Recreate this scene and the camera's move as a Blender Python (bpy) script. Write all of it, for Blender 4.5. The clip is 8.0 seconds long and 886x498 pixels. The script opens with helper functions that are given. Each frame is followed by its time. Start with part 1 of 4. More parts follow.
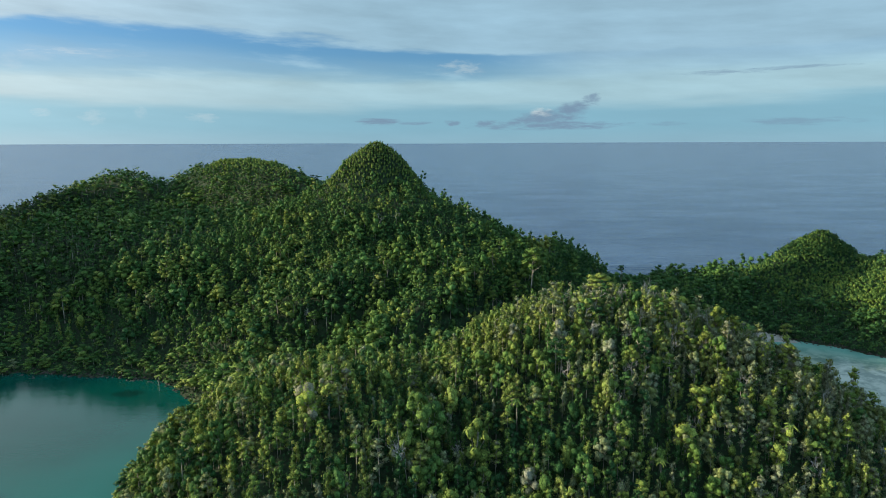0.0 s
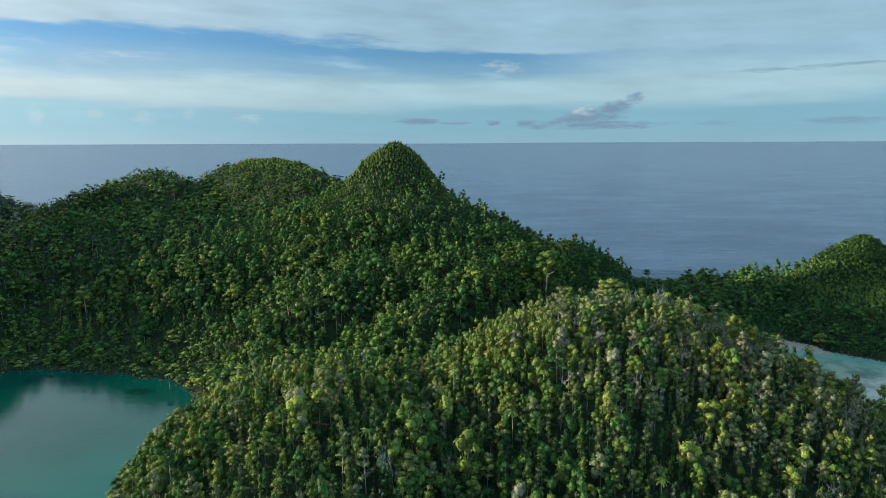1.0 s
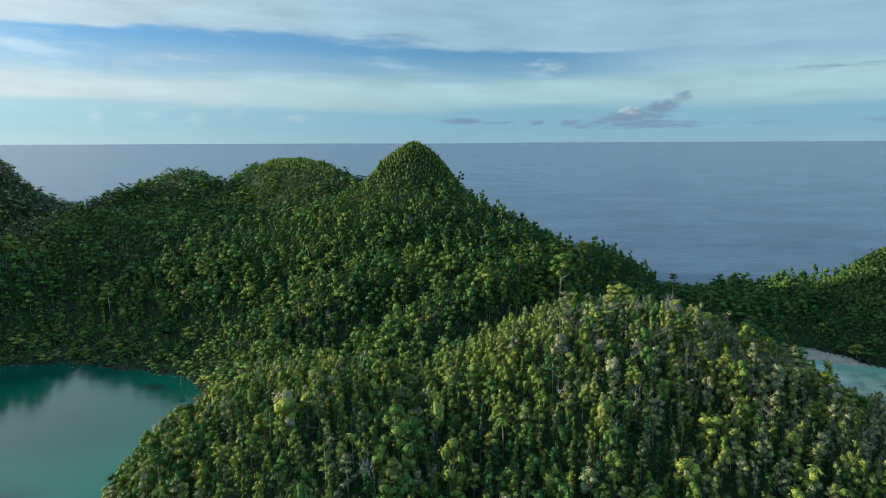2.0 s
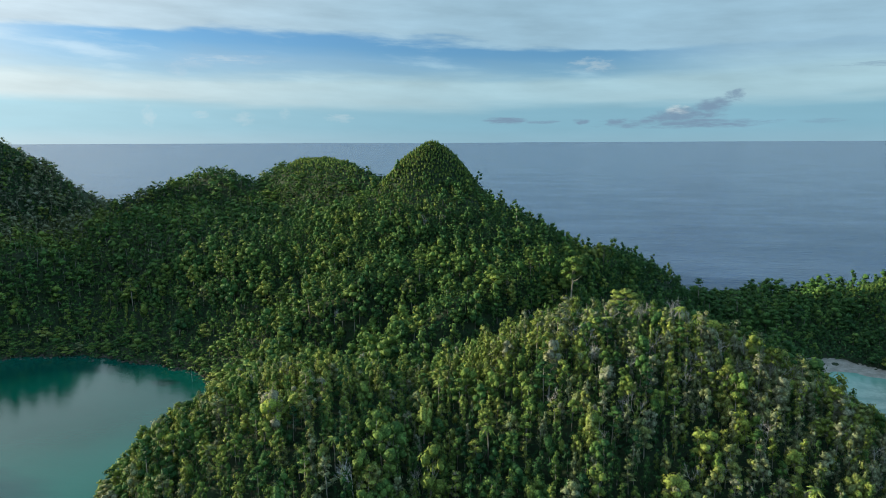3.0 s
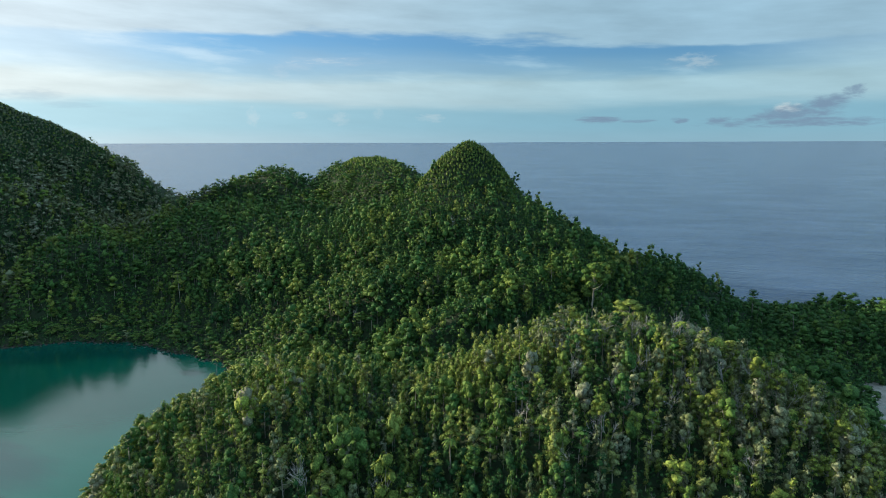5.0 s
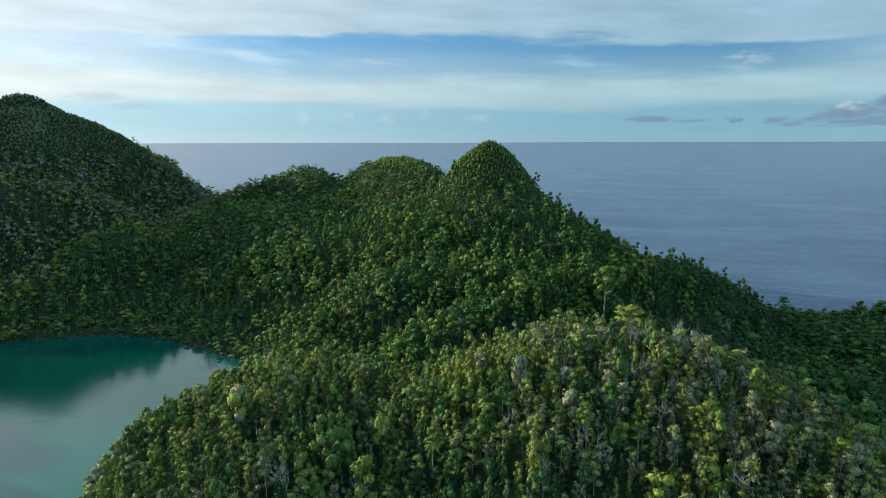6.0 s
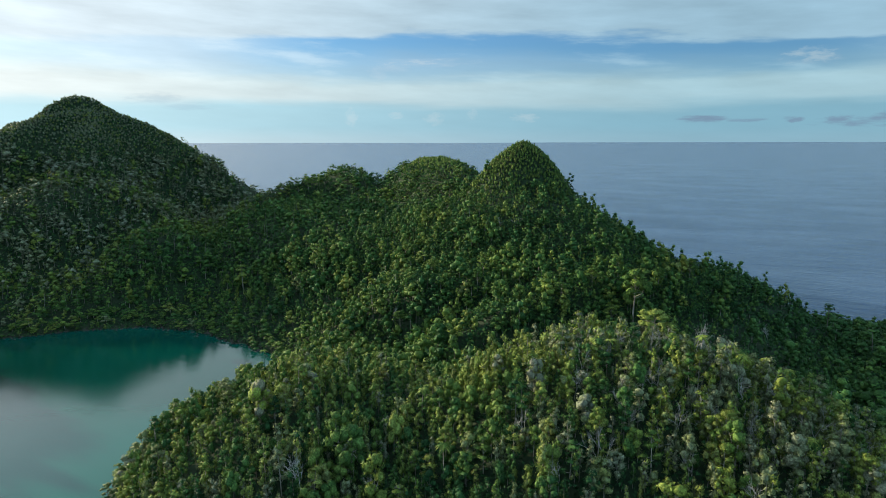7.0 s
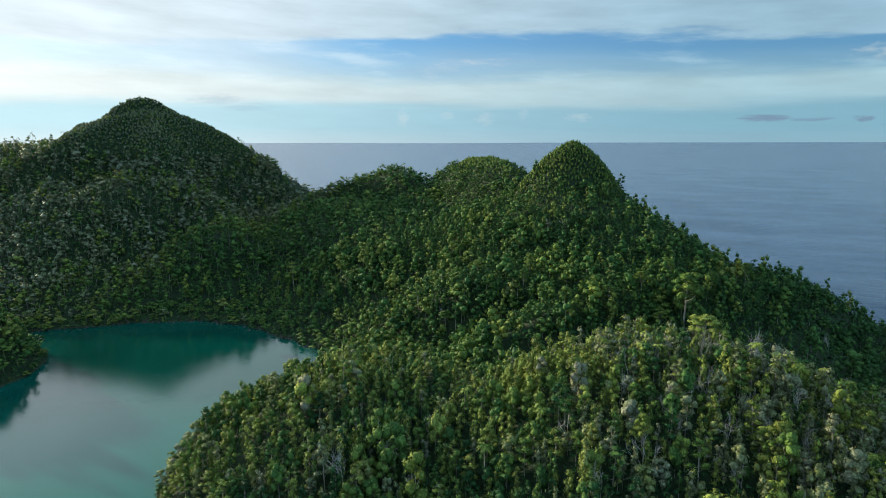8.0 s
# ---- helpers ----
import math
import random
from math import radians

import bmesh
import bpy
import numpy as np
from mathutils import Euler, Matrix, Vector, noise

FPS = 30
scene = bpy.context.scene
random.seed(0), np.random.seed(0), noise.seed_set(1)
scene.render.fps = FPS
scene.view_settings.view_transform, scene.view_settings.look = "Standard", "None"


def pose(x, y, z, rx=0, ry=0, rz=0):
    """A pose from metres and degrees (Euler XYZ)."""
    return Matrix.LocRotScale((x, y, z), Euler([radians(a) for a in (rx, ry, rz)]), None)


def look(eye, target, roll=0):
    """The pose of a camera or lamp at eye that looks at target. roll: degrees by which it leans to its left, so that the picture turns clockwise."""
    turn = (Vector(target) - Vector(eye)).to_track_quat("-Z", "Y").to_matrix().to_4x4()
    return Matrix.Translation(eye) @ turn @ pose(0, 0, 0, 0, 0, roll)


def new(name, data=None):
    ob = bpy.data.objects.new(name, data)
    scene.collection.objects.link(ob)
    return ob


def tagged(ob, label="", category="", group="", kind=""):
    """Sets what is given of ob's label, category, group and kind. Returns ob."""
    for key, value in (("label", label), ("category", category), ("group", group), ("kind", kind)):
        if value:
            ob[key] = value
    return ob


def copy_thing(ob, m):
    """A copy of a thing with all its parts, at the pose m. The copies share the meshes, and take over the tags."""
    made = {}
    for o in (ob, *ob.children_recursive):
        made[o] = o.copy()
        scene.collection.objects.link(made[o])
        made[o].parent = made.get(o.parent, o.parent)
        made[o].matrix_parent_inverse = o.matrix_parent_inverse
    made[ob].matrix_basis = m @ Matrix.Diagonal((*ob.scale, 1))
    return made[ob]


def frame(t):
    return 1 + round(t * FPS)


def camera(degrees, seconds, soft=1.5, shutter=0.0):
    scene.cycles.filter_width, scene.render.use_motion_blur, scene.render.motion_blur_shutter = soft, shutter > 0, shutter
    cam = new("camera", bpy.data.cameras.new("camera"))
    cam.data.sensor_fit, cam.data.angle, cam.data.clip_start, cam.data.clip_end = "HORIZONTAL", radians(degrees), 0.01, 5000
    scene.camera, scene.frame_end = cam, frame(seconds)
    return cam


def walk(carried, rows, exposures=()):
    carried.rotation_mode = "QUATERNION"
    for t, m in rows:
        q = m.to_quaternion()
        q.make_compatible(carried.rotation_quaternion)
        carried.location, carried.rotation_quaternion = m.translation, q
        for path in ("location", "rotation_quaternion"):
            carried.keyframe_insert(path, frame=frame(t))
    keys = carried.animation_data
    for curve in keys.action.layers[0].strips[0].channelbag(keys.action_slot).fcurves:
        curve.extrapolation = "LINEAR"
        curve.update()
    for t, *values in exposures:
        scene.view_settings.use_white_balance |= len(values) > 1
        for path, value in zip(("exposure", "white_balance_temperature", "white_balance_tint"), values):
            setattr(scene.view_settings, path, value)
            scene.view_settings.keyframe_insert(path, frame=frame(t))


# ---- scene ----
cam = camera(71.3, 8.0, soft=0.3)
# seconds, eye x y z, yaw, pitch, lean to the right
PATH = [
    (0.0, 0.0, 0.0, 106.2, 0.03, -9.76, 0.19),
    (0.5, 6.05, 3.34, 106.2, 1.79, -9.76, 0.21),
    (1.0, 12.49, 6.44, 106.2, 3.7, -9.76, 0.24),
    (1.5, 19.15, 9.42, 106.2, 5.64, -9.76, 0.26),
    (3.0, 40.08, 18.48, 106.2, 11.55, -9.8, 0.24),
    (3.5, 47.14, 21.64, 106.2, 13.5, -9.81, 0.23),
    (4.0, 54.18, 24.97, 106.2, 15.54, -9.81, 0.22),
    (4.5, 61.22, 28.53, 106.2, 17.65, -9.81, 0.2),
    (6.0, 81.56, 39.74, 106.2, 23.96, -9.8, 0.15),
    (6.5, 86.14, 42.14, 106.2, 26.08, -9.79, 0.13),
    (7.0, 88.55, 43.44, 106.2, 28.25, -9.79, 0.12),
    (7.5, 89.38, 43.97, 106.2, 30.54, -9.79, 0.1),
    (8.0, 89.58, 44.18, 106.2, 32.86, -9.78, 0.09),
]

walk(cam, [(t, pose(x, y, z, 90 + p, 0, yaw) @ pose(0, 0, 0, 0, 0, -lean)) for t, x, y, z, yaw, p, lean in PATH])

# ---------------------------------------------------------------- light and sky
SUN_AZ, SUN_EL = radians(-90), radians(14)
scene.view_settings.exposure = 0.55


class Net:
    """Short-hand for building a node tree."""

    def __init__(self, tree):
        self.tree = tree
        tree.nodes.clear()

    def add(self, kind, **values):
        n = self.tree.nodes.new(kind)
        for key, v in values.items():
            setattr(n, key, v)
        return n

    def put(self, socket, v):
        if isinstance(v, bpy.types.NodeSocket):
            self.tree.links.new(v, socket)
        else:
            socket.default_value = v

    def m(self, op, a, b=0.0, c=0.0, clamp=False):
        n = self.add("ShaderNodeMath", operation=op, use_clamp=clamp)
        for s, v in zip(n.inputs, (a, b, c)):
            self.put(s, v)
        return n.outputs[0]

    def step(self, x, lo, hi, a=0.0, b=1.0):
        n = self.add("ShaderNodeMapRange", interpolation_type="SMOOTHSTEP")
        for s, v in zip(n.inputs, (x, lo, hi, a, b)):
            self.put(s, v)
        return n.outputs[0]

    def noise(self, vec, scale, detail=4.0, rough=0.55, out=0):
        n = self.add("ShaderNodeTexNoise")
        self.put(n.inputs["Vector"], vec)
        n.inputs["Scale"].default_value = scale
        n.inputs["Detail"].default_value = detail
        n.inputs["Roughness"].default_value = rough
        return n.outputs[out]

    def vec(self, x, y, z=0.0):
        n = self.add("ShaderNodeCombineXYZ")
        for s, v in zip(n.inputs, (x, y, z)):
            self.put(s, v)
        return n.outputs[0]

    def split(self, v):
        n = self.add("ShaderNodeSeparateXYZ")
        self.put(n.inputs[0], v)
        return n.outputs

    def mix(self, f, a, b, blend="MIX"):
        n = self.add("ShaderNodeMix", data_type="RGBA", blend_type=blend)
        self.put(n.inputs[0], f)
        for s, v in zip(n.inputs[6:8], (a, b)):
            self.put(s, (*v, 1.0) if isinstance(v, tuple) and len(v) == 3 else v)
        return n.outputs[2]

    def ramp(self, f, stops):
        n = self.add("ShaderNodeValToRGB")
        e = n.color_ramp.elements
        while len(e) < len(stops):
            e.new(0.5)
        for k, (p, c) in zip(e, stops):
            k.position, k.color = p, (*c, 1.0)
        self.put(n.inputs[0], f)
        return n.outputs[0]


def make_world():
    w = bpy.data.worlds.new("sky")
    scene.world = w
    w.use_nodes = True
    n = Net(w.node_tree)
    d = n.split(n.add("ShaderNodeTexCoord").outputs["Generated"])
    az = n.m("MULTIPLY", n.m("ARCTAN2", d[0], d[1]), 57.2958)
    el = n.m("MULTIPLY", n.m("ARCSINE", d[2]), 57.2958)
    sky = n.add("ShaderNodeTexSky", sky_type="NISHITA", sun_disc=False, sun_elevation=SUN_EL, sun_rotation=SUN_AZ,
                altitude=0.0, air_density=1.0, dust_density=1.2, ozone_density=2.0)
    clear = n.add("ShaderNodeBackground")
    n.put(clear.inputs[0], n.mix(1.0, sky.outputs[0], (0.46, 0.86, 1.28), "MULTIPLY"))
    clear.inputs[1].default_value = 0.083

    # how near a direction lies to the sun: the veil of cloud is whiter there
    near = n.m("MAXIMUM", n.m("COSINE", n.m("DIVIDE", n.m("SUBTRACT", az, -88.0), 57.2958)), 0.0)
    glow = n.m("POWER", near, 2.25)
    streak = n.noise(n.vec(n.m("MULTIPLY", az, 0.040), n.m("MULTIPLY", el, 0.40), 2.0), 1.0, 5.0, 0.52)
    tilt = n.m("MULTIPLY_ADD", az, 0.045, el)
    wisps = n.noise(n.vec(n.m("MULTIPLY", az, 0.11), n.m("MULTIPLY", tilt, 0.60), 7.0), 1.0, 6.0, 0.55)
    ew = n.m("ADD", el, n.m("MULTIPLY", n.m("SUBTRACT", streak, 0.5), 3.2))
    # the long blue gap under the overcast sheet
    rim = n.m("MULTIPLY_ADD", n.m("EXPONENT", n.m("MULTIPLY", n.m("POWER", n.m("DIVIDE", n.m("ADD", az, 27.0), 22.0), 2.0), -1.0)), 1.9, 7.7)
    edge = n.m("ADD", el, n.m("ADD", n.m("MULTIPLY", n.m("SUBTRACT", streak, 0.5), 2.2), n.m("MULTIPLY", n.m("SUBTRACT", wisps, 0.5), 1.8)))
    gap = n.m("MULTIPLY", n.step(ew, 4.9, 6.4), n.step(n.m("SUBTRACT", edge, rim), 0.22, -0.42))
    reach = n.m("MULTIPLY", n.step(az, -52.0, -37.0, 0.25, 1.0), n.step(az, 15.0, 1.0, 0.12, 1.0))
    gap = n.m("MULTIPLY", gap, n.step(n.m("SUBTRACT", edge, rim), -3.2, -0.6, 0.55, 1.0))
    gap = n.m("MULTIPLY", n.m("MULTIPLY", gap, reach), n.step(wisps, 0.74, 0.52, 0.4, 1.0))
    cover = n.m("SUBTRACT", 1.0, n.m("MULTIPLY", gap, 0.92))
    cover = n.m("MULTIPLY", cover, n.step(el, 14.0, 50.0, 1.0, 0.75))

    def puff(a, e, ra, re, soft, seed):
        r = n.m("ADD", n.m("POWER", n.m("DIVIDE", n.m("SUBTRACT", az, a), ra), 2.0), n.m("POWER", n.m("DIVIDE", n.m("SUBTRACT", el, e), re), 2.0))
        g = n.noise(n.vec(n.m("MULTIPLY", az, 0.75 / min(ra, 1.6)), n.m("MULTIPLY", el, 1.0 / max(re, 0.3)), seed), 1.0, 5.0, 0.62)
        return n.step(n.m("ADD", r, n.m("MULTIPLY", n.m("SUBTRACT", g, 0.5), 5.0)), 1.5, -0.4, 0.0, soft)

    grey = None
    for a, e, ra, re, soft in ((10.2, 1.5, 6.8, 0.40, 0.9), (9.7, 2.15, 3.0, 0.7, 0.9), (11.5, 2.95, 1.7, 0.6, 0.9), (13.2, 3.7, 0.8, 0.45, 0.8), (-5.6, 1.9, 1.9, 0.34, 0.9),
                               (-2.6, 1.75, 1.3, 0.16, 0.7), (0.9, 1.75, 0.7, 0.26, 0.8), (3.9, 1.75, 0.9, 0.30, 0.85), (23.5, 5.6, 3.6, 0.20, 0.6), (29.0, 5.75, 3.6, 0.14, 0.6),
                               (19.5, 1.55, 1.6, 0.2, 0.5), (29.5, 1.6, 4.6, 0.30, 0.5), (-52.8, 3.6, 2.4, 0.5, 0.35), (-50.3, 3.0, 2.2, 0.35, 0.3)):
        g = puff(a, e, ra, re, soft, 1.0 + a)
        grey = g if grey is None else n.m("MAXIMUM", grey, g)
    white = None
    for a, e, ra, re, soft in ((-29.0, 2.2, 0.8, 0.6, 0.24), (-25.6, 2.5, 0.5, 0.6, 0.22), (-20.8, 2.2, 1.1, 0.45, 0.32), (-36.5, 2.2, 0.5, 0.8, 0.26), (-32.5, 2.4, 0.6, 0.3, 0.22),
                              (8.9, 2.65, 0.9, 0.5, 0.85), (1.5, 6.5, 2.2, 0.7, 0.6), (-30.0, 7.0, 4.6, 0.36, 0.6), (-32.6, 6.7, 2.0, 0.55, 0.5), (-34.0, 6.2, 0.9, 0.6, 0.5)):
        g = puff(a, e, ra, re, soft, 30.0 + a)
        white = g if white is None else n.m("MAXIMUM", white, g)

    sheet = n.mix(glow, (0.32, 0.512, 0.645), (0.96, 1.07, 1.13))
    bank = n.mix(glow, (0.38, 0.585, 0.67), (1.04, 1.10, 1.07))
    low = n.mix(glow, (0.235, 0.455, 0.575), (0.69, 0.97, 1.05))
    tone = n.mix(n.step(ew, 2.6, 3.9), low, bank)
    tone = n.mix(n.step(ew, 5.2, 7.2), tone, sheet)
    tone = n.mix(n.step(el, 0.0, 1.6, 0.5, 0.0), tone, n.mix(glow, (0.29, 0.46, 0.56), (0.95, 1.0, 1.0)))
    s1 = n.m("MULTIPLY_ADD", n.m("SUBTRACT", wisps, 0.5), n.step(el, 2.0, 6.0, 0.2, 0.6), 1.03)
    s1 = n.m("MULTIPLY", s1, n.m("MULTIPLY_ADD", n.m("MULTIPLY", glow, n.m("MULTIPLY", n.step(el, 11.0, 20.0), n.step(el, 40.0, 24.0))), 0.5, n.m("MULTIPLY", n.step(el, 12.0, 20.0, 1.0, 1.22), n.step(el, 24.0, 34.0, 1.0, 0.74))))
    # brighter sky added unseen in the east, to fill the shaded western slope
    east_fill = n.m("EXPONENT", n.m("MULTIPLY", n.m("POWER", n.m("DIVIDE", n.m("SUBTRACT", az, 108.0), 36.0), 2.0), -1.0))
    s1 = n.m("MULTIPLY", s1, n.m("MULTIPLY_ADD", east_fill, 1.4, 1.0))
    tone = n.mix(1.0, tone, n.vec(s1, s1, s1), "MULTIPLY")
    tone = n.mix(white, tone, n.mix(glow, (0.58, 0.68, 0.72), (1.1, 1.1, 1.1)))
    tone = n.mix(grey, tone, n.mix(glow, (0.20, 0.305, 0.43), (0.55, 0.74, 0.86)))
    cover = n.m("MAXIMUM", cover, n.m("MAXIMUM", grey, white))
    veil = n.add("ShaderNodeBackground")
    n.put(veil.inputs[0], tone)
    veil.inputs[1].default_value = 0.66
    mixed = n.add("ShaderNodeMixShader")
    n.put(mixed.inputs[0], cover)
    n.put(mixed.inputs[1], clear.outputs[0])
    n.put(mixed.inputs[2], veil.outputs[0])
    n.put(n.add("ShaderNodeOutputWorld").inputs[0], mixed.outputs[0])


make_world()
sun = new("sun", bpy.data.lights.new("sun", "SUN"))
sun.data.energy, sun.data.angle, sun.data.color = 5.0, radians(1.5), (1.0, 0.87, 0.62)
SUN_WAY = Vector((math.sin(SUN_AZ) * math.cos(SUN_EL), math.cos(SUN_AZ) * math.cos(SUN_EL), math.sin(SUN_EL)))
sun.matrix_world = look(SUN_WAY * 900, (0, 0, 0))


# ---------------------------------------------------------------- materials
def material(name):
    mat = bpy.data.materials.new(name)
    mat.use_nodes = True
    n = Net(mat.node_tree)
    out = n.add("ShaderNodeOutputMaterial")
    bsdf = n.add("ShaderNodeBsdfPrincipled")
    n.put(out.inputs[0], bsdf.outputs[0])
    return mat, n, bsdf, out


def bump(n, bsdf, height, strength, distance):
    b = n.add("ShaderNodeBump")
    b.inputs["Strength"].default_value, b.inputs["Distance"].default_value = strength, distance
    n.put(b.inputs["Height"], height)
    n.put(bsdf.inputs["Normal"], b.outputs[0])


def leaf_material():
    mat, n, bsdf, out = material("foliage")
    tint = n.add("ShaderNodeAttribute", attribute_name="tint").outputs["Fac"]
    f = n.m("MULTIPLY_ADD", n.add("ShaderNodeObjectInfo").outputs["Random"], 0.14, n.m("MULTIPLY", tint, 0.86))
    geo = n.add("ShaderNodeNewGeometry")
    pos = geo.outputs["Position"]
    island = n.m("MULTIPLY", n.m("SUBTRACT", geo.outputs["Random Per Island"], 0.5), 0.10)
    col = n.ramp(n.m("ADD", f, island, clamp=True), LEAF_STOPS)
    patch = n.noise(pos, 0.016, 3.0)
    col = n.mix(n.step(patch, 0.42, 0.62, 0.0, 0.35), col, n.mix(1.0, col, (1.22, 1.10, 0.75), "MULTIPLY"))
    # leaf flecks: bright tips and shaded gaps between leaves put into the colour
    fine = n.noise(pos, 2.4, 4.0, 0.65)
    each = n.m("MULTIPLY_ADD", geo.outputs["Random Per Island"], 0.56, 0.74)
    s = n.m("MULTIPLY", n.step(fine, 0.30, 0.70, 0.50, 1.65), each)
    col = n.mix(1.0, col, n.vec(s, s, s), "MULTIPLY")
    n.put(bsdf.inputs["Base Color"], col)
    bsdf.inputs["Roughness"].default_value = 0.60
    bsdf.inputs["Specular IOR Level"].default_value = 0.08
    # leaves of one clump share a rounded surface, roughened by the single sprays
    turn = n.add("ShaderNodeVectorTransform", vector_type="VECTOR", convert_from="OBJECT", convert_to="WORLD")
    n.put(turn.inputs[0], n.add("ShaderNodeAttribute", attribute_name="puff").outputs["Vector"])
    own = n.add("ShaderNodeVectorMath", operation="SCALE")
    n.put(own.inputs[0], geo.outputs["Normal"])
    own.inputs["Scale"].default_value = 0.55
    both = n.add("ShaderNodeVectorMath", operation="ADD")
    n.put(both.inputs[0], turn.outputs[0])
    n.put(both.inputs[1], own.outputs[0])
    rough = n.add("ShaderNodeTexNoise")
    n.put(rough.inputs["Vector"], pos)
    rough.inputs["Scale"].default_value = 1.0
    rough.inputs["Detail"].default_value = 3.0
    rough.inputs["Roughness"].default_value = 0.7
    about = n.add("ShaderNodeVectorMath", operation="MULTIPLY_ADD")
    n.put(about.inputs[0], rough.outputs["Color"])
    about.inputs[1].default_value = (1.5, 1.5, 1.5)
    about.inputs[2].default_value = (-0.75, -0.75, -0.75)
    ragged = n.add("ShaderNodeVectorMath", operation="ADD")
    n.put(ragged.inputs[0], both.outputs[0])
    n.put(ragged.inputs[1], about.outputs[0])
    unit_way = n.add("ShaderNodeVectorMath", operation="NORMALIZE")
    n.put(unit_way.inputs[0], ragged.outputs[0])
    n.put(bsdf.inputs["Normal"], unit_way.outputs[0])
    thin = n.add("ShaderNodeBsdfTranslucent")
    n.put(thin.inputs[0], n.mix(1.0, col, (1.2, 1.25, 0.5), "MULTIPLY"))
    through_leaf = n.add("ShaderNodeMixShader")
    through_leaf.inputs[0].default_value = 0.08
    n.put(through_leaf.inputs[1], bsdf.outputs[0])
    n.put(through_leaf.inputs[2], thin.outputs[0])
    n.put(out.inputs[0], through_leaf.outputs[0])
    return mat


LEAF_STOPS = [(0.0, (0.013, 0.041, 0.019)), (0.2, (0.027, 0.080, 0.030)), (0.4, (0.056, 0.126, 0.036)), (0.55, (0.112, 0.175, 0.042)), (0.66, (0.168, 0.208, 0.050)),
              (0.76, (0.140, 0.178, 0.086)), (0.84, (0.155, 0.186, 0.125)), (0.90, (0.190, 0.200, 0.155)), (0.93, (0.160, 0.225, 0.046)), (1.0, (0.190, 0.250, 0.062))]
LEAF = leaf_material()


def plain_material(name, a, b, scale, rough, relief=0.0, detail=5.0):
    mat, n, bsdf, out = material(name)
    pos = n.add("ShaderNodeNewGeometry").outputs["Position"]
    f = n.noise(pos, scale, detail, 0.62)
    g = n.noise(pos, scale * 7.0, 3.0)
    col = n.mix(n.step(f, 0.35, 0.68), a, b)
    s = n.m("MULTIPLY_ADD", g, 0.7, 0.65)
    n.put(bsdf.inputs["Base Color"], n.mix(1.0, col, n.vec(s, s, s), "MULTIPLY"))
    bsdf.inputs["Roughness"].default_value = rough
    if relief:
        bump(n, bsdf, n.m("ADD", f, n.m("MULTIPLY", g, 0.3)), 0.8, relief)
    return mat


BARK = plain_material("bark", (0.14, 0.128, 0.105), (0.36, 0.34, 0.29), 0.35, 0.85)
DEAD = plain_material("dead_wood", (0.30, 0.29, 0.28), (0.46, 0.45, 0.435), 0.9, 0.85)
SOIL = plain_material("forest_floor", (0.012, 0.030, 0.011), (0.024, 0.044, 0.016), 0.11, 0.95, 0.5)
ROCK = plain_material("limestone", (0.026, 0.024, 0.020), (0.085, 0.075, 0.062), 0.45, 0.9, 0.25)
SAND = plain_material("coral_sand", (0.22, 0.215, 0.195), (0.33, 0.325, 0.30), 0.3, 0.9, 0.06)


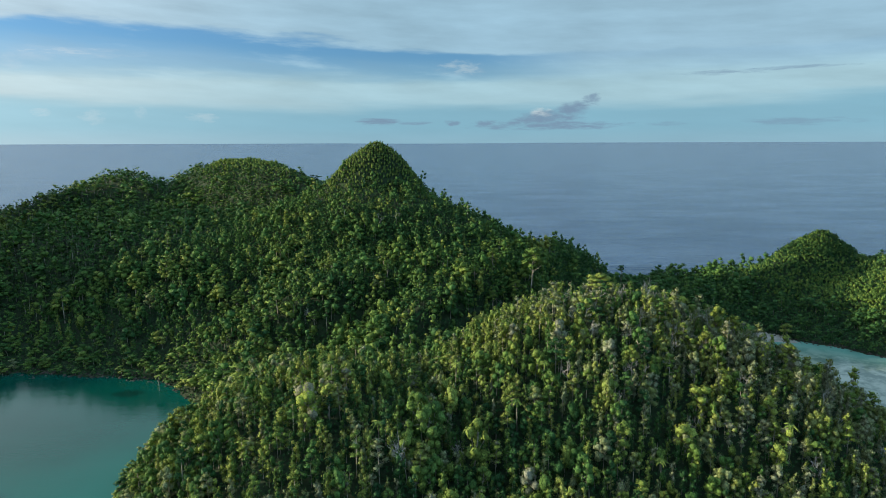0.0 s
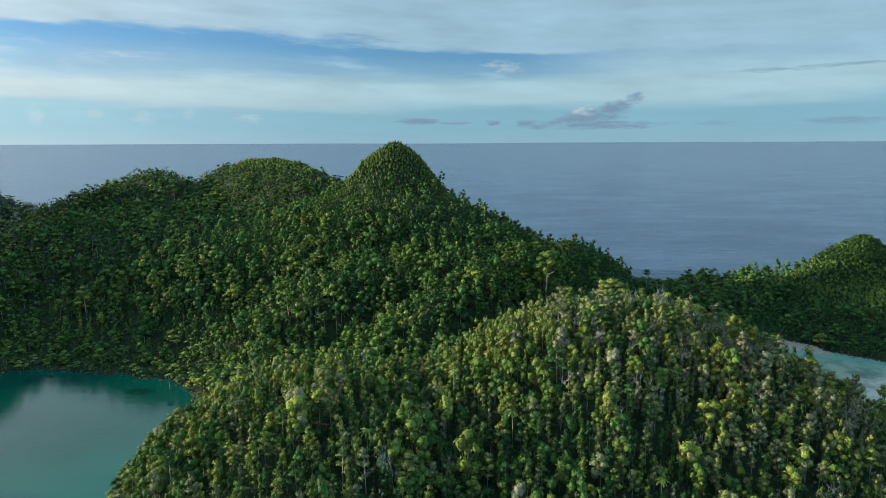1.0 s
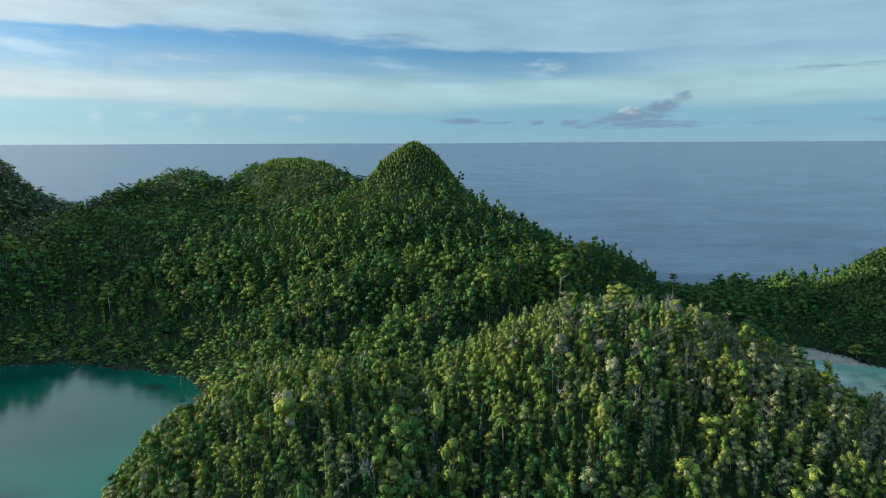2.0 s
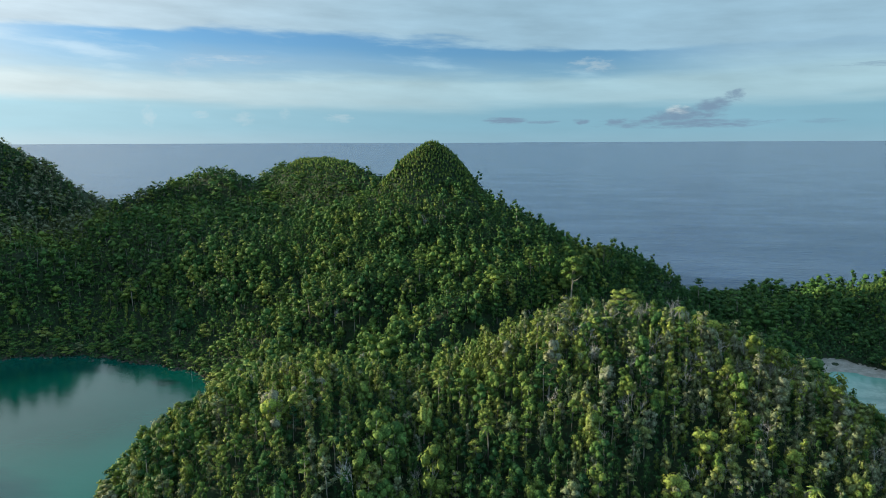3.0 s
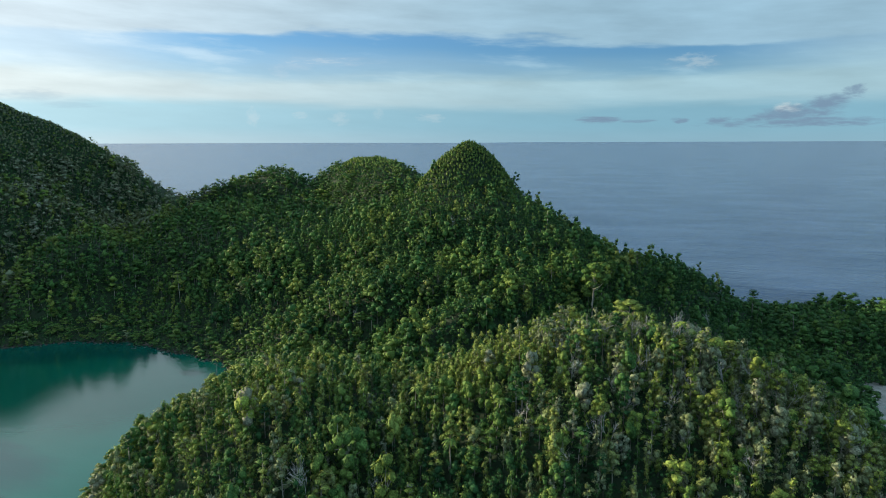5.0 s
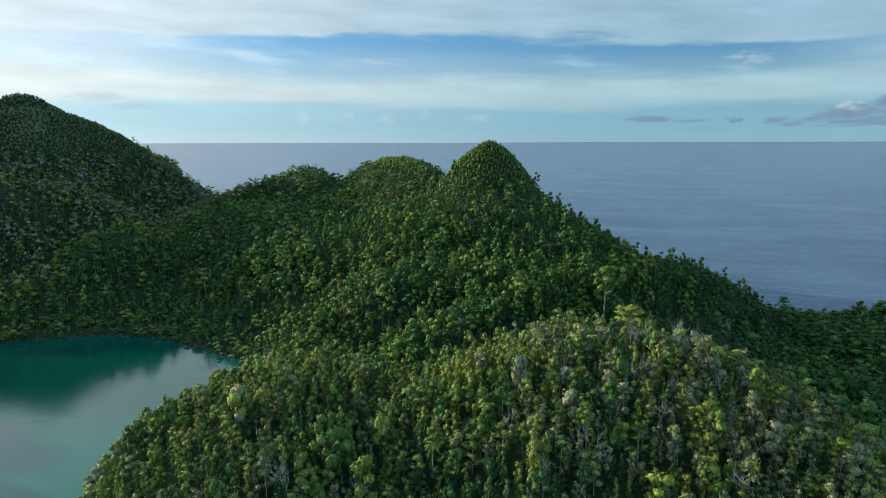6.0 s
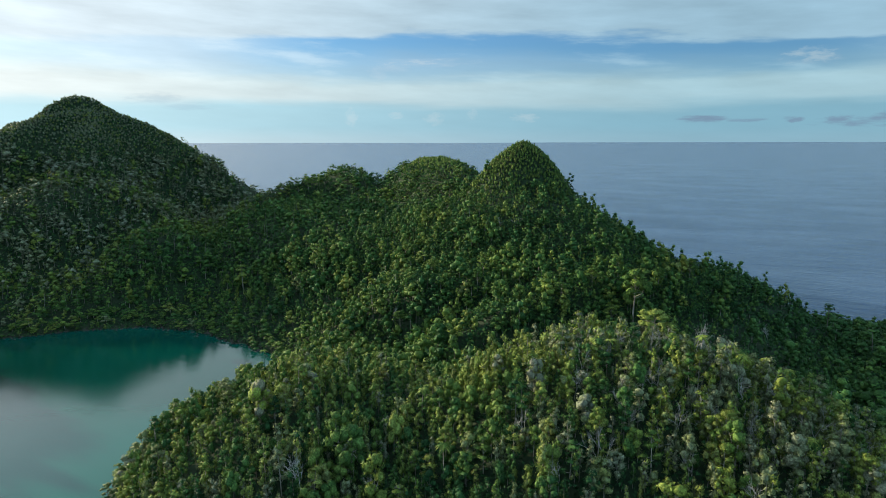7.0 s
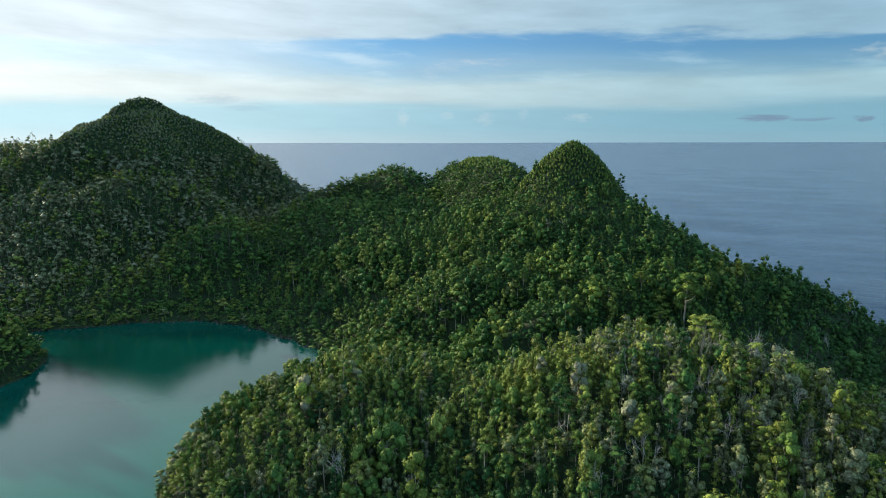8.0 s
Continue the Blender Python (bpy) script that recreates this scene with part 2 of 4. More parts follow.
def water_material():
    mat, n, bsdf, out = material("water")
    pos = n.add("ShaderNodeNewGeometry").outputs["Position"]
    shoal = n.add("ShaderNodeAttribute", attribute_name="shoal").outputs["Fac"]
    lagoon = n.add("ShaderNodeAttribute", attribute_name="lagoon").outputs["Fac"]
    reef = n.add("ShaderNodeAttribute", attribute_name="reef").outputs["Fac"]
    blotch = n.noise(pos, 0.028, 5.0, 0.6)
    teal = n.mix(n.step(n.m("ADD", shoal, n.m("MULTIPLY", n.m("SUBTRACT", blotch, 0.5), 0.3)), 0.1, 0.9), (0.000, 0.029, 0.021), (0.002, 0.114, 0.092))
    deep = n.mix(n.step(n.noise(n.vec(n.m("MULTIPLY", n.split(pos)[0], 0.0045), n.m("MULTIPLY", n.split(pos)[1], 0.0095)), 1.0, 8.0, 0.68), 0.35, 0.65), (0.020, 0.048, 0.108), (0.052, 0.092, 0.168))
    bed = n.mix(n.step(n.noise(pos, 0.085, 6.0, 0.68), 0.40, 0.60), (0.120, 0.170, 0.140), (0.330, 0.375, 0.315))
    bed = n.mix(n.step(shoal, 0.33, 0.50), bed, (0.150, 0.37, 0.32))
    wx = n.split(pos)
    # lighter and darker wave faces painted into the open sea's colour
    chop_shade = n.noise(n.vec(n.m("MULTIPLY", wx[0], 0.014), n.m("MULTIPLY", wx[1], 0.026)), 1.0, 6.0, 0.62)
    chop_shade = n.step(chop_shade, 0.32, 0.68, 1.05, 1.35)
    deep = n.mix(1.0, deep, n.vec(chop_shade, chop_shade, chop_shade), "MULTIPLY")
    col = n.mix(lagoon, deep, teal)
    # a sunken rock shows dark through the shallows
    px = n.split(pos)
    far = n.m("ADD", n.m("POWER", n.m("DIVIDE", n.m("ADD", px[0], 136.0), 7.0), 2.0), n.m("POWER", n.m("DIVIDE", n.m("SUBTRACT", px[1], 252.0), 4.5), 2.0))
    rock = n.step(n.m("ADD", far, n.m("MULTIPLY", n.m("SUBTRACT", n.noise(pos, 0.35, 4.0), 0.5), 1.6)), 1.3, 0.2, 0.0, 0.6)
    col = n.mix(rock, col, (0.004, 0.016, 0.014))
    col = n.mix(reef, col, bed)
    n.put(bsdf.inputs["Base Color"], col)
    bsdf.inputs["IOR"].default_value = 1.33
    n.put(bsdf.inputs["Roughness"], n.m("MULTIPLY_ADD", lagoon, -0.196, 0.20))
    xyz = n.split(pos)
    swell = n.noise(n.vec(n.m("MULTIPLY", xyz[0], 0.035), n.m("MULTIPLY", xyz[1], 0.12)), 1.0, 6.0, 0.62)
    ripple = n.noise(n.vec(n.m("MULTIPLY", xyz[0], 0.55), n.m("MULTIPLY", xyz[1], 1.1)), 1.0, 4.0, 0.6)
    calm = n.m("MULTIPLY_ADD", lagoon, -0.978, 1.0)
    h = n.m("ADD", n.m("MULTIPLY", n.m("MULTIPLY", swell, calm), 2.2), n.m("MULTIPLY", ripple, n.m("MULTIPLY_ADD", lagoon, -0.174, 0.20)))
    bump(n, bsdf, h, 1.0, 1.0)
    return mat


WATER = water_material()


# ---------------------------------------------------------------- the lie of the land
# each hill: middle x y, height, half-widths, turn, steepness of its flank
MAIN_HILL = [(-42.89, 372.31, 72.29, 113.3, 58.27, -0.38, 2.37),
    (-41.86, 380.69, 96.8, 53.99, 28.48, -0.0, 1.67),
    (-41.5, 380.7, 93.0, 20.0, 15.0, 0.0, 1.8),
    (-14.24, 308.01, 39.65, 84.0, 25.64, 0.22, 3.93),
    (36.79, 321.71, 41.49, 23.27, 98.72, -0.74, 3.94)]
NORTH_RIDGE = [(-156.47, 487.27, 86.0, 163.41, 46.56, 2.48, 2.29),
    (-256.72, 498.24, 77.0, 117.19, 63.37, -0.42, 1.12),
    (-185.1, 410.0, 47.1, 200.3, 81.0, -0.31, 4.25),
    (-279.75, 470.42, 66.3, 89.22, 25.96, 0.29, 1.45)]
WEST_HILLS = [(-475.2, 401.9, 128.5, 56.7, 147.2, -0.23, 1.94),
    (-487.3, 400.0, 140.0, 25.1, 74.2, -0.26, 2.24),
    (-513.6, 361.0, 115.9, 39.6, 58.0, 0.1, 1.98),
    (-549.4, 317.7, 97.6, 106.3, 105.3, -0.22, 1.52),
    (-282.6, 325.6, 39.6, 42.9, 39.1, 0.98, 2.43),
    (-387.8, 330.5, 68.5, 52.2, 88.9, -0.28, 2.27),
    (-440.2, 292.2, 63.5, 71.5, 59.3, -0.29, 1.49),
    (-470.0, 398.0, 120.0, 106.0, 52.0, -0.56, 1.9),
    (-259.0, 147.0, 24.0, 35.0, 33.0, 0.0, 3.0)]
NEAR_HILL = [(55.12, 214.91, 43.02, 64.11, 51.9, 0.43, 2.06),
    (-33.0, 189.82, 23.7, 53.5, 49.0, -0.27, 2.54),
    (85.47, 202.25, 30.26, 53.28, 46.69, -0.28, 2.98),
    (-78.0, 258.0, 4.0, 34.0, 18.0, 0.0, 3.0),
    (130.0, 312.0, 3.0, 20.0, 28.0, 0.0, 3.0),
    (40.0, 293.0, 31.0, 24.0, 18.0, 0.3, 2.4)]
EAST_SHORE = [(150.5, 402.0, 2.2, 110.0, 66.0, 0.0, 3.0),
    (206.0, 440.0, 5.5, 22.0, 18.0, 0.0, 2.0),
    (166.0, 452.0, 1.8, 14.0, 14.0, 0.0, 2.0),
    (150.0, 372.0, 3.5, 30.0, 18.0, 0.2, 2.0),
    (246.71, 401.41, 40.6, 36.0, 22.0, 0.03, 1.25),
    (305.89, 373.79, 32.29, 61.4, 60.98, 0.01, 1.39)]
HILLS = MAIN_HILL + NORTH_RIDGE + WEST_HILLS + NEAR_HILL + EAST_SHORE
FLOOR, BLEND = -9.0, 5.0


def land(x, y, hills=None):
    """Height of the bare ground at x, y: hills run softly into one another over a sea bed at FLOOR."""
    x, y = np.asarray(x, float), np.asarray(y, float)
    acc = np.ones(x.shape)
    for cx, cy, h, ax, ay, turn, p in hills or HILLS:
        c, s = math.cos(turn), math.sin(turn)
        u, v = ((x - cx) * c + (y - cy) * s) / ax, (-(x - cx) * s + (y - cy) * c) / ay
        z = (h - FLOOR) * np.exp(-0.69 * ((u * u + v * v + 0.02) ** (p / 2) - 0.02 ** (p / 2)))
        acc = acc + np.exp(z / BLEND) - 1
    z = BLEND * np.log(acc) + FLOOR
    # the banks stand steep over the water
    return z + 3.2 * np.clip((z + 1.0) / 9.0, 0, 1)


def ripple_field(x, y, size, seed):
    """A cheap smooth unevenness between about -1 and 1."""
    a = np.sin(x / size * 1.3 + seed) * np.cos(y / size * 1.1 - seed * 1.7)
    b = np.sin(x / size * 2.7 - y / size * 2.1 + seed * 3.1) * 0.5
    return (a + b + 0.35 * np.sin(x / size * 5.3 + y / size * 4.7 + seed)) / 1.5


def scrubby(x, y, z):
    """How far the wood gives way to low, even scrub: on the steep tops and over the eastern hill."""
    peak = np.clip((z - 69 - 0.09 * np.clip(-x - 250, 0, 300)) / 20, 0, 1) * np.clip(np.maximum(x + 210, -330 - x) / 25, 0, 1)
    return np.maximum(peak, np.clip((x - 190) / 22, 0, 1) * np.clip((z - 5) / 8, 0, 1) * (y < 425))


def ground_height(x, y):
    z = land(x, y)
    lift = np.clip((z - 1.0) / 12.0, 0, 1)
    z = z + 3.4 * scrubby(x, y, z)
    return z + lift * (1.3 * ripple_field(x, y, 17.0, 1.0) + 0.7 * ripple_field(x, y, 7.0, 4.0)) + 0.5 * ripple_field(x, y, 11.0, 2.0) * (1 - lift)


def mesh_object(name, verts, tris, mats, index=None, parent=None, attrs=None, smooth=False):
    """verts: x y z and, for leaves, the way out of their clump."""
    me = bpy.data.meshes.new(name)
    verts, tris = np.asarray(verts, np.float32), np.asarray(tris, np.int32)
    verts, puff = verts[:, :3], verts[:, 3:]
    me.vertices.add(len(verts))
    me.vertices.foreach_set("co", verts.ravel())
    k = tris.shape[1]
    me.loops.add(len(tris) * k)
    me.loops.foreach_set("vertex_index", tris.ravel())
    me.polygons.add(len(tris))
    me.polygons.foreach_set("loop_start", np.arange(0, len(tris) * k, k, dtype=np.int32))
    if index is not None:
        me.polygons.foreach_set("material_index", np.asarray(index, np.int32))
    me.polygons.foreach_set("use_smooth", np.full(len(tris), smooth))
    for m in mats:
        me.materials.append(m)
    for key, values in (attrs or {}).items():
        me.attributes.new(key, "FLOAT", "POINT").data.foreach_set("value", np.asarray(values, np.float32))
    if puff.shape[1]:
        me.attributes.new("puff", "FLOAT_VECTOR", "POINT").data.foreach_set("vector", np.ascontiguousarray(puff).ravel())
    me.update(calc_edges=True)
    me.validate()
    ob = new(name, me)
    if parent:
        ob.parent = parent
    return ob


def build_ground():
    step = 5.0
    xs, ys = np.arange(-860, 480, step), np.arange(40, 720, step)
    X, Y = np.meshgrid(xs, ys)
    Z = ground_height(X, Y)
    V = np.stack([X, Y, Z], -1).reshape(-1, 3)
    nx, ny = len(xs), len(ys)
    i = (np.arange(ny - 1)[:, None] * nx + np.arange(nx - 1)[None]).ravel()
    Q = np.stack([i, i + 1, i + nx + 1, i + nx], 1)
    keep = V[Q][:, :, 2].max(1) > -6.0
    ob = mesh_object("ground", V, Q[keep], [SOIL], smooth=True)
    tagged(ob, "dark forest floor of steep limestone islands", "ground", kind="structure")


def build_water():
    """One sheet to the skyline; its far rim lifts to the height at which the sea's edge is seen."""
    segs = 288
    radii = np.concatenate([np.arange(9, 760, 9.0), np.geomspace(770, 4940, 46)])
    a = np.linspace(0, 2 * math.pi, segs, endpoint=False)
    R, A = np.meshgrid(radii, a, indexing="ij")
    X, Y = R * np.cos(A) - 20.0, R * np.sin(A) + 200.0
    Z = 104.2 * np.clip((R - 1500) / 3440, 0, 1) ** 2
    V = np.concatenate([[[-20.0, 200.0, 0.0]], np.stack([X, Y, Z], -1).reshape(-1, 3)])
    T = land(V[:, 0], V[:, 1])
    shoal = np.clip(1 + T / 9.2, 0, 1) * 0.5
    x, y = V[:, 0], V[:, 1]
    west = np.clip(1.6 - np.hypot((x + 190) / 190, (y - 160) / 170), 0, 0.6) / 0.6
    east = np.clip(1.7 - np.hypot((x - 235) / 110, (y - 245) / 95), 0, 0.7) / 0.7
    shoal = np.clip(shoal + 0.85 * np.exp(-((x + 110) / 95) ** 2 - ((y - 115) / 80) ** 2), 0, 1) * (V[:, 2] < 1)
    i = np.arange(len(radii) - 1)[:, None] * segs + 1
    j = np.arange(segs)[None]
    k = (j + 1) % segs
    Q = np.stack([(i + j).ravel(), (i + segs + j).ravel(), (i + segs + k).ravel(), (i + k).ravel()], 1)
    hub = np.stack([np.zeros(segs, int), np.arange(segs) + 1, (np.arange(segs) + 1) % segs + 1, (np.arange(segs) + 1) % segs + 1], 1)
    tri = np.concatenate([Q[:, [0, 1, 2]], Q[:, [0, 2, 3]], hub[:, :3]])
    ob = mesh_object("water", V, tri, [WATER], attrs={"shoal": shoal, "lagoon": np.maximum(west, east), "reef": east}, smooth=True)
    tagged(ob, "calm turquoise lagoon opening into blue grey sea", "water", kind="structure")


build_ground()
build_water()


# ---------------------------------------------------------------- trees
def unit(v):
    return v / np.maximum(np.linalg.norm(v, axis=-1, keepdims=True), 1e-9)


def leaf_cards(rng, centres, normals, size, puff):
    """Pointed leaf sprays, one triangle each. puff: the way out of the clump that each belongs to."""
    n = len(centres)
    nrm = unit(normals)
    u = unit(np.cross(nrm, rng.normal(size=(n, 3))))
    v = np.cross(nrm, u)
    s = size * rng.uniform(0.6, 1.4, (n, 1))
    a, b = u * s * 0.72, v * s * 0.46
    P = np.stack([centres + a, centres - a * 0.5 + b, centres - a * 0.5 - b], 1)
    return np.concatenate([P.reshape(-1, 3), np.repeat(puff, 3, axis=0)], 1), np.arange(n * 3).reshape(-1, 3)


def pebble(rng, c, r, rough=0.15):
    """A 20-sided lump."""
    g = (1 + 5 ** 0.5) / 2
    V = np.array([(-1, g, 0), (1, g, 0), (-1, -g, 0), (1, -g, 0), (0, -1, g), (0, 1, g), (0, -1, -g), (0, 1, -g), (g, 0, -1), (g, 0, 1), (-g, 0, -1), (-g, 0, 1)]) / 1.902
    F = np.array([(0, 11, 5), (0, 5, 1), (0, 1, 7), (0, 7, 10), (0, 10, 11), (1, 5, 9), (5, 11, 4), (11, 10, 2), (10, 7, 6), (7, 1, 8),
                  (3, 9, 4), (3, 4, 2), (3, 2, 6), (3, 6, 8), (3, 8, 9), (4, 9, 5), (2, 4, 11), (6, 2, 10), (8, 6, 7), (9, 8, 1)])
    return V * (1 + rng.uniform(-rough, rough, (12, 1))) * np.asarray(r) + np.asarray(c), F


def kernel(c, r):
    """An 8-sided lump."""
    V = np.array([(1, 0, 0), (0, 1, 0), (-1, 0, 0), (0, -1, 0), (0, 0, 1), (0, 0, -1.0)])
    F = np.array([(0, 1, 4), (1, 2, 4), (2, 3, 4), (3, 0, 4), (1, 0, 5), (2, 1, 5), (3, 2, 5), (0, 3, 5)])
    return V * np.asarray(r) + np.asarray(c), F


def tube(points, radii, sides=5):
    P = np.asarray(points, float)
    d = unit(np.gradient(P, axis=0))
    side = unit(np.cross(d, np.array([0.31, 0.95, 0.05])))
    other = np.cross(d, side)
    a = np.arange(sides) * 2 * math.pi / sides
    V = (P[:, None] + np.asarray(radii)[:, None, None] * (side[:, None] * np.cos(a)[None, :, None] + other[:, None] * np.sin(a)[None, :, None])).reshape(-1, 3)
    F = []
    for i in range(len(P) - 1):
        for j in range(sides):
            k = (j + 1) % sides
            p, q, r, s = i * sides + j, i * sides + k, (i + 1) * sides + k, (i + 1) * sides + j
            F += [(p, q, r), (p, r, s)]
    return V, np.array(F)


def join(pieces):
    vs, fs, at = [], [], 0
    for v, f in pieces:
        vs.append(v)
        fs.append(np.asarray(f) + at)
        at += len(v)
    return np.concatenate(vs), np.concatenate(fs)


def clump(rng, c, r, count, size, core=True):
    d = unit(rng.normal(size=(count, 3)) + np.array([0, 0, 0.35]))
    shell = rng.uniform(0.78, 1.1, (count, 1))
    V = leaf_cards(rng, np.asarray(c) + d * np.asarray(r) * shell, d * 1.0 + rng.normal(size=(count, 3)) * 0.45 + np.array([0, 0, 0.2]), size,
                   unit(d + rng.normal(size=(count, 3)) * 0.22))
    if core and (count > 35 or 14 < count < 20):
        return [V, puffed(pebble(rng, c, np.asarray(r) * (0.75 if count > 35 else 0.70), 0.25), c)]
    if core and count > 9:
        return [V, puffed(kernel(c, np.asarray(r) * 0.68), c)]
    return [V]


def puffed(geometry, c):
    V, F = geometry
    return np.concatenate([V, unit(V - np.asarray(c) + [0, 0, 1e-4])], 1), F


def limb(rng, a, b, r0, r1, sides):
    a, b = np.asarray(a, float), np.asarray(b, float)
    mid = (a + b) / 2 + np.array([0, 0, -0.08]) * np.linalg.norm(b - a) + rng.normal(size=3) * 0.06 * np.linalg.norm(b - a)
    return tube([a, mid, b], [r0, (r0 + r1) / 2, r1], sides)


def broadleaf(seed, lod):
    """A rounded, lumpy crown on forked limbs, about 10 m high. Returns crown, wood."""
    rng = np.random.default_rng(seed)
    cards, size, sides, lumps = DETAIL[lod]
    top, w = rng.uniform(9.2, 10.8), rng.uniform(1.75, 2.5)
    lean = rng.normal(size=2) * 0.5
    fork = np.array([lean[0] * 0.5, lean[1] * 0.5, top * rng.uniform(0.40, 0.5)])
    wood = [tube([(0, 0, -1.2), (lean[0] * 0.2, lean[1] * 0.2, fork[2] * 0.5), fork], np.array([0.19, 0.15, 0.11]) * (1.0, 0.6, 0.6)[lod], sides)]
    crown = []
    turn, flat = rng.uniform(0, 6.28), rng.uniform(0.75, 1.1)
    for i in range(lumps):
        if lumps == 1:
            c, r = (lean[0], lean[1], top * 0.66), np.array((w * 1.1, w * 1.1, top * 0.34))
        else:
            a = turn + i * 2.4 + rng.normal() * 0.3
            if lod == 0:
                d = 0.0 if i == 0 else w * rng.uniform(0.42, 0.85)
                z = top - 1.5 if i == 0 else top * (0.88 - 0.64 * i / lumps) + rng.normal() * 0.35
                k = rng.uniform(0.85, 1.6) * (w / 2.1) * 1.06
            else:
                # a closed dome: one lump on top, the others hang round it down to the shrubs
                f = i / (lumps - 1)
                d = 0.0 if i == 0 else w * rng.uniform(0.5, 0.8)
                z = top - 1.7 if i == 0 else top * (0.72 - 0.34 * f) + rng.normal() * 0.3
                k = rng.uniform(0.8, 1.45) * (w / 2.1) * (1.0, 1.18)[lod - 1]
                flat = rng.uniform(0.8, 1.3)
            c, r = (lean[0] + d * math.cos(a), lean[1] + d * math.sin(a), z), np.array((k, k, k * flat))
        crown += clump(rng, c, r, cards // lumps, size)
        if lod == 0:
            wood.append(limb(rng, fork, (c[0], c[1], c[2] - r[2] * 0.3), 0.08, 0.03, 3))
    return join(crown), join(wood)


def slender(seed, lod):
    """A narrow tree clad in foliage over most of its height, about 9 m high."""
    rng = np.random.default_rng(seed + 500)
    cards, size, sides, lumps = DETAIL[lod]
    cards = int(cards * 0.85)
    top, w = rng.uniform(8.6, 10.6), rng.uniform(1.05, 1.5)
    lean = rng.normal(size=2) * 0.6
    wood = [tube([(0, 0, -1.2), (lean[0] * 0.4, lean[1] * 0.4, top * 0.45), (lean[0], lean[1], top * 0.9)], np.array([0.15, 0.11, 0.04]) * (1.0, 0.7, 0.6)[lod], sides)]
    crown = []
    start = rng.uniform(0.06, 0.24) if lod == 0 else rng.uniform(0.04, 0.2)
    for i in range(lumps):
        f = start + (1 - start) * (i + 0.5) / lumps
        a = i * 2.1 + rng.uniform(0, 1.2)
        d = w * rng.uniform(0.15, 0.7) * (lumps > 1)
        r = w * rng.uniform(0.65, 1.15) * (1.12 - 0.4 * f)
        c = (lean[0] * f + d * math.cos(a), lean[1] * f + d * math.sin(a), top * f)
        crown += clump(rng, c, (r, r, max(r * rng.uniform(1.0, 1.35), top * (1 - start) / lumps * 0.55)), cards // lumps, size * 0.9)
    return join(crown), join(wood)


def layered(seed, lod):
    """An open tree with flat tiers of leaves on near-level boughs, about 11 m high."""
    rng = np.random.default_rng(seed + 900)
    cards, size, sides, lumps = DETAIL[lod]
    top = rng.uniform(10.0, 11.5)
    lean = rng.normal(size=2) * 0.4
    wood = [tube([(0, 0, -1.2), (lean[0] * 0.5, lean[1] * 0.5, top * 0.5), (lean[0], lean[1], top * 0.95)], [0.17, 0.13, 0.04], sides)]
    crown = []
    n = (8, 5, 3)[lod]
    for i in range(n):
        f = 0.36 + 0.6 * i / (n - 1)
        a = i * 2.4 + rng.normal() * 0.3
        d = rng.uniform(0.9, 2.0) * (1.25 - 0.75 * (f - 0.36) * 1.6) if i < n - 1 else 0.0
        r = rng.uniform(1.0, 1.5) * (1.0, 1.2, 1.5)[lod]
        c = np.array((lean[0] * f + d * math.cos(a), lean[1] * f + d * math.sin(a), top * f))
        crown += clump(rng, c, (r, r, r * 0.6), cards // n, size, core=False)
        if lod < 2:
            crown.append(puffed(kernel(c, (r * 0.8, r * 0.8, r * 0.42)), c - [0, 0, r * 0.4]))
        if lod == 0 and d:
            wood.append(limb(rng, (lean[0] * f, lean[1] * f, top * f - 0.7), c, 0.06, 0.03, 3))
    return join(crown), join(wood)


def shrub(seed, lod):
    """A low, dense bush about 4 m high on a short stem."""
    rng = np.random.default_rng(seed + 1300)
    cards, size, sides, lumps = DETAIL[lod]
    crown = []
    m = 2 if lod < 2 else 1
    for i in range(m):
        a = rng.uniform(0, 6.28)
        r = rng.uniform(1.1, 1.5) * (1.0 if m > 1 else 1.2)
        crown += clump(rng, (0.5 * math.cos(a), 0.5 * math.sin(a), 2.3 + 0.9 * i), (r, r, r * 1.15), int(cards * (0.36, 0.4, 0.75)[lod]), size * 0.9)
    return join(crown), tube([(0, 0, -1.0), (0.05, 0, 2.2)], [0.1, 0.06], 3)


def scrub(seed, lod):
    """A knee-high to head-high tuft of the steep tops, about 3 m."""
    rng = np.random.default_rng(seed + 1500)
    crown = clump(rng, (0, 0, 1.7), (0.95, 0.95, 1.35), 30, 0.46, core=False) + [puffed(kernel((0, 0, 1.4), (0.85, 0.85, 1.25)), (0, 0, 1.2))]
    return join(crown), tube([(0, 0, -1.0), (0.05, 0, 1.2)], [0.08, 0.05], 3)


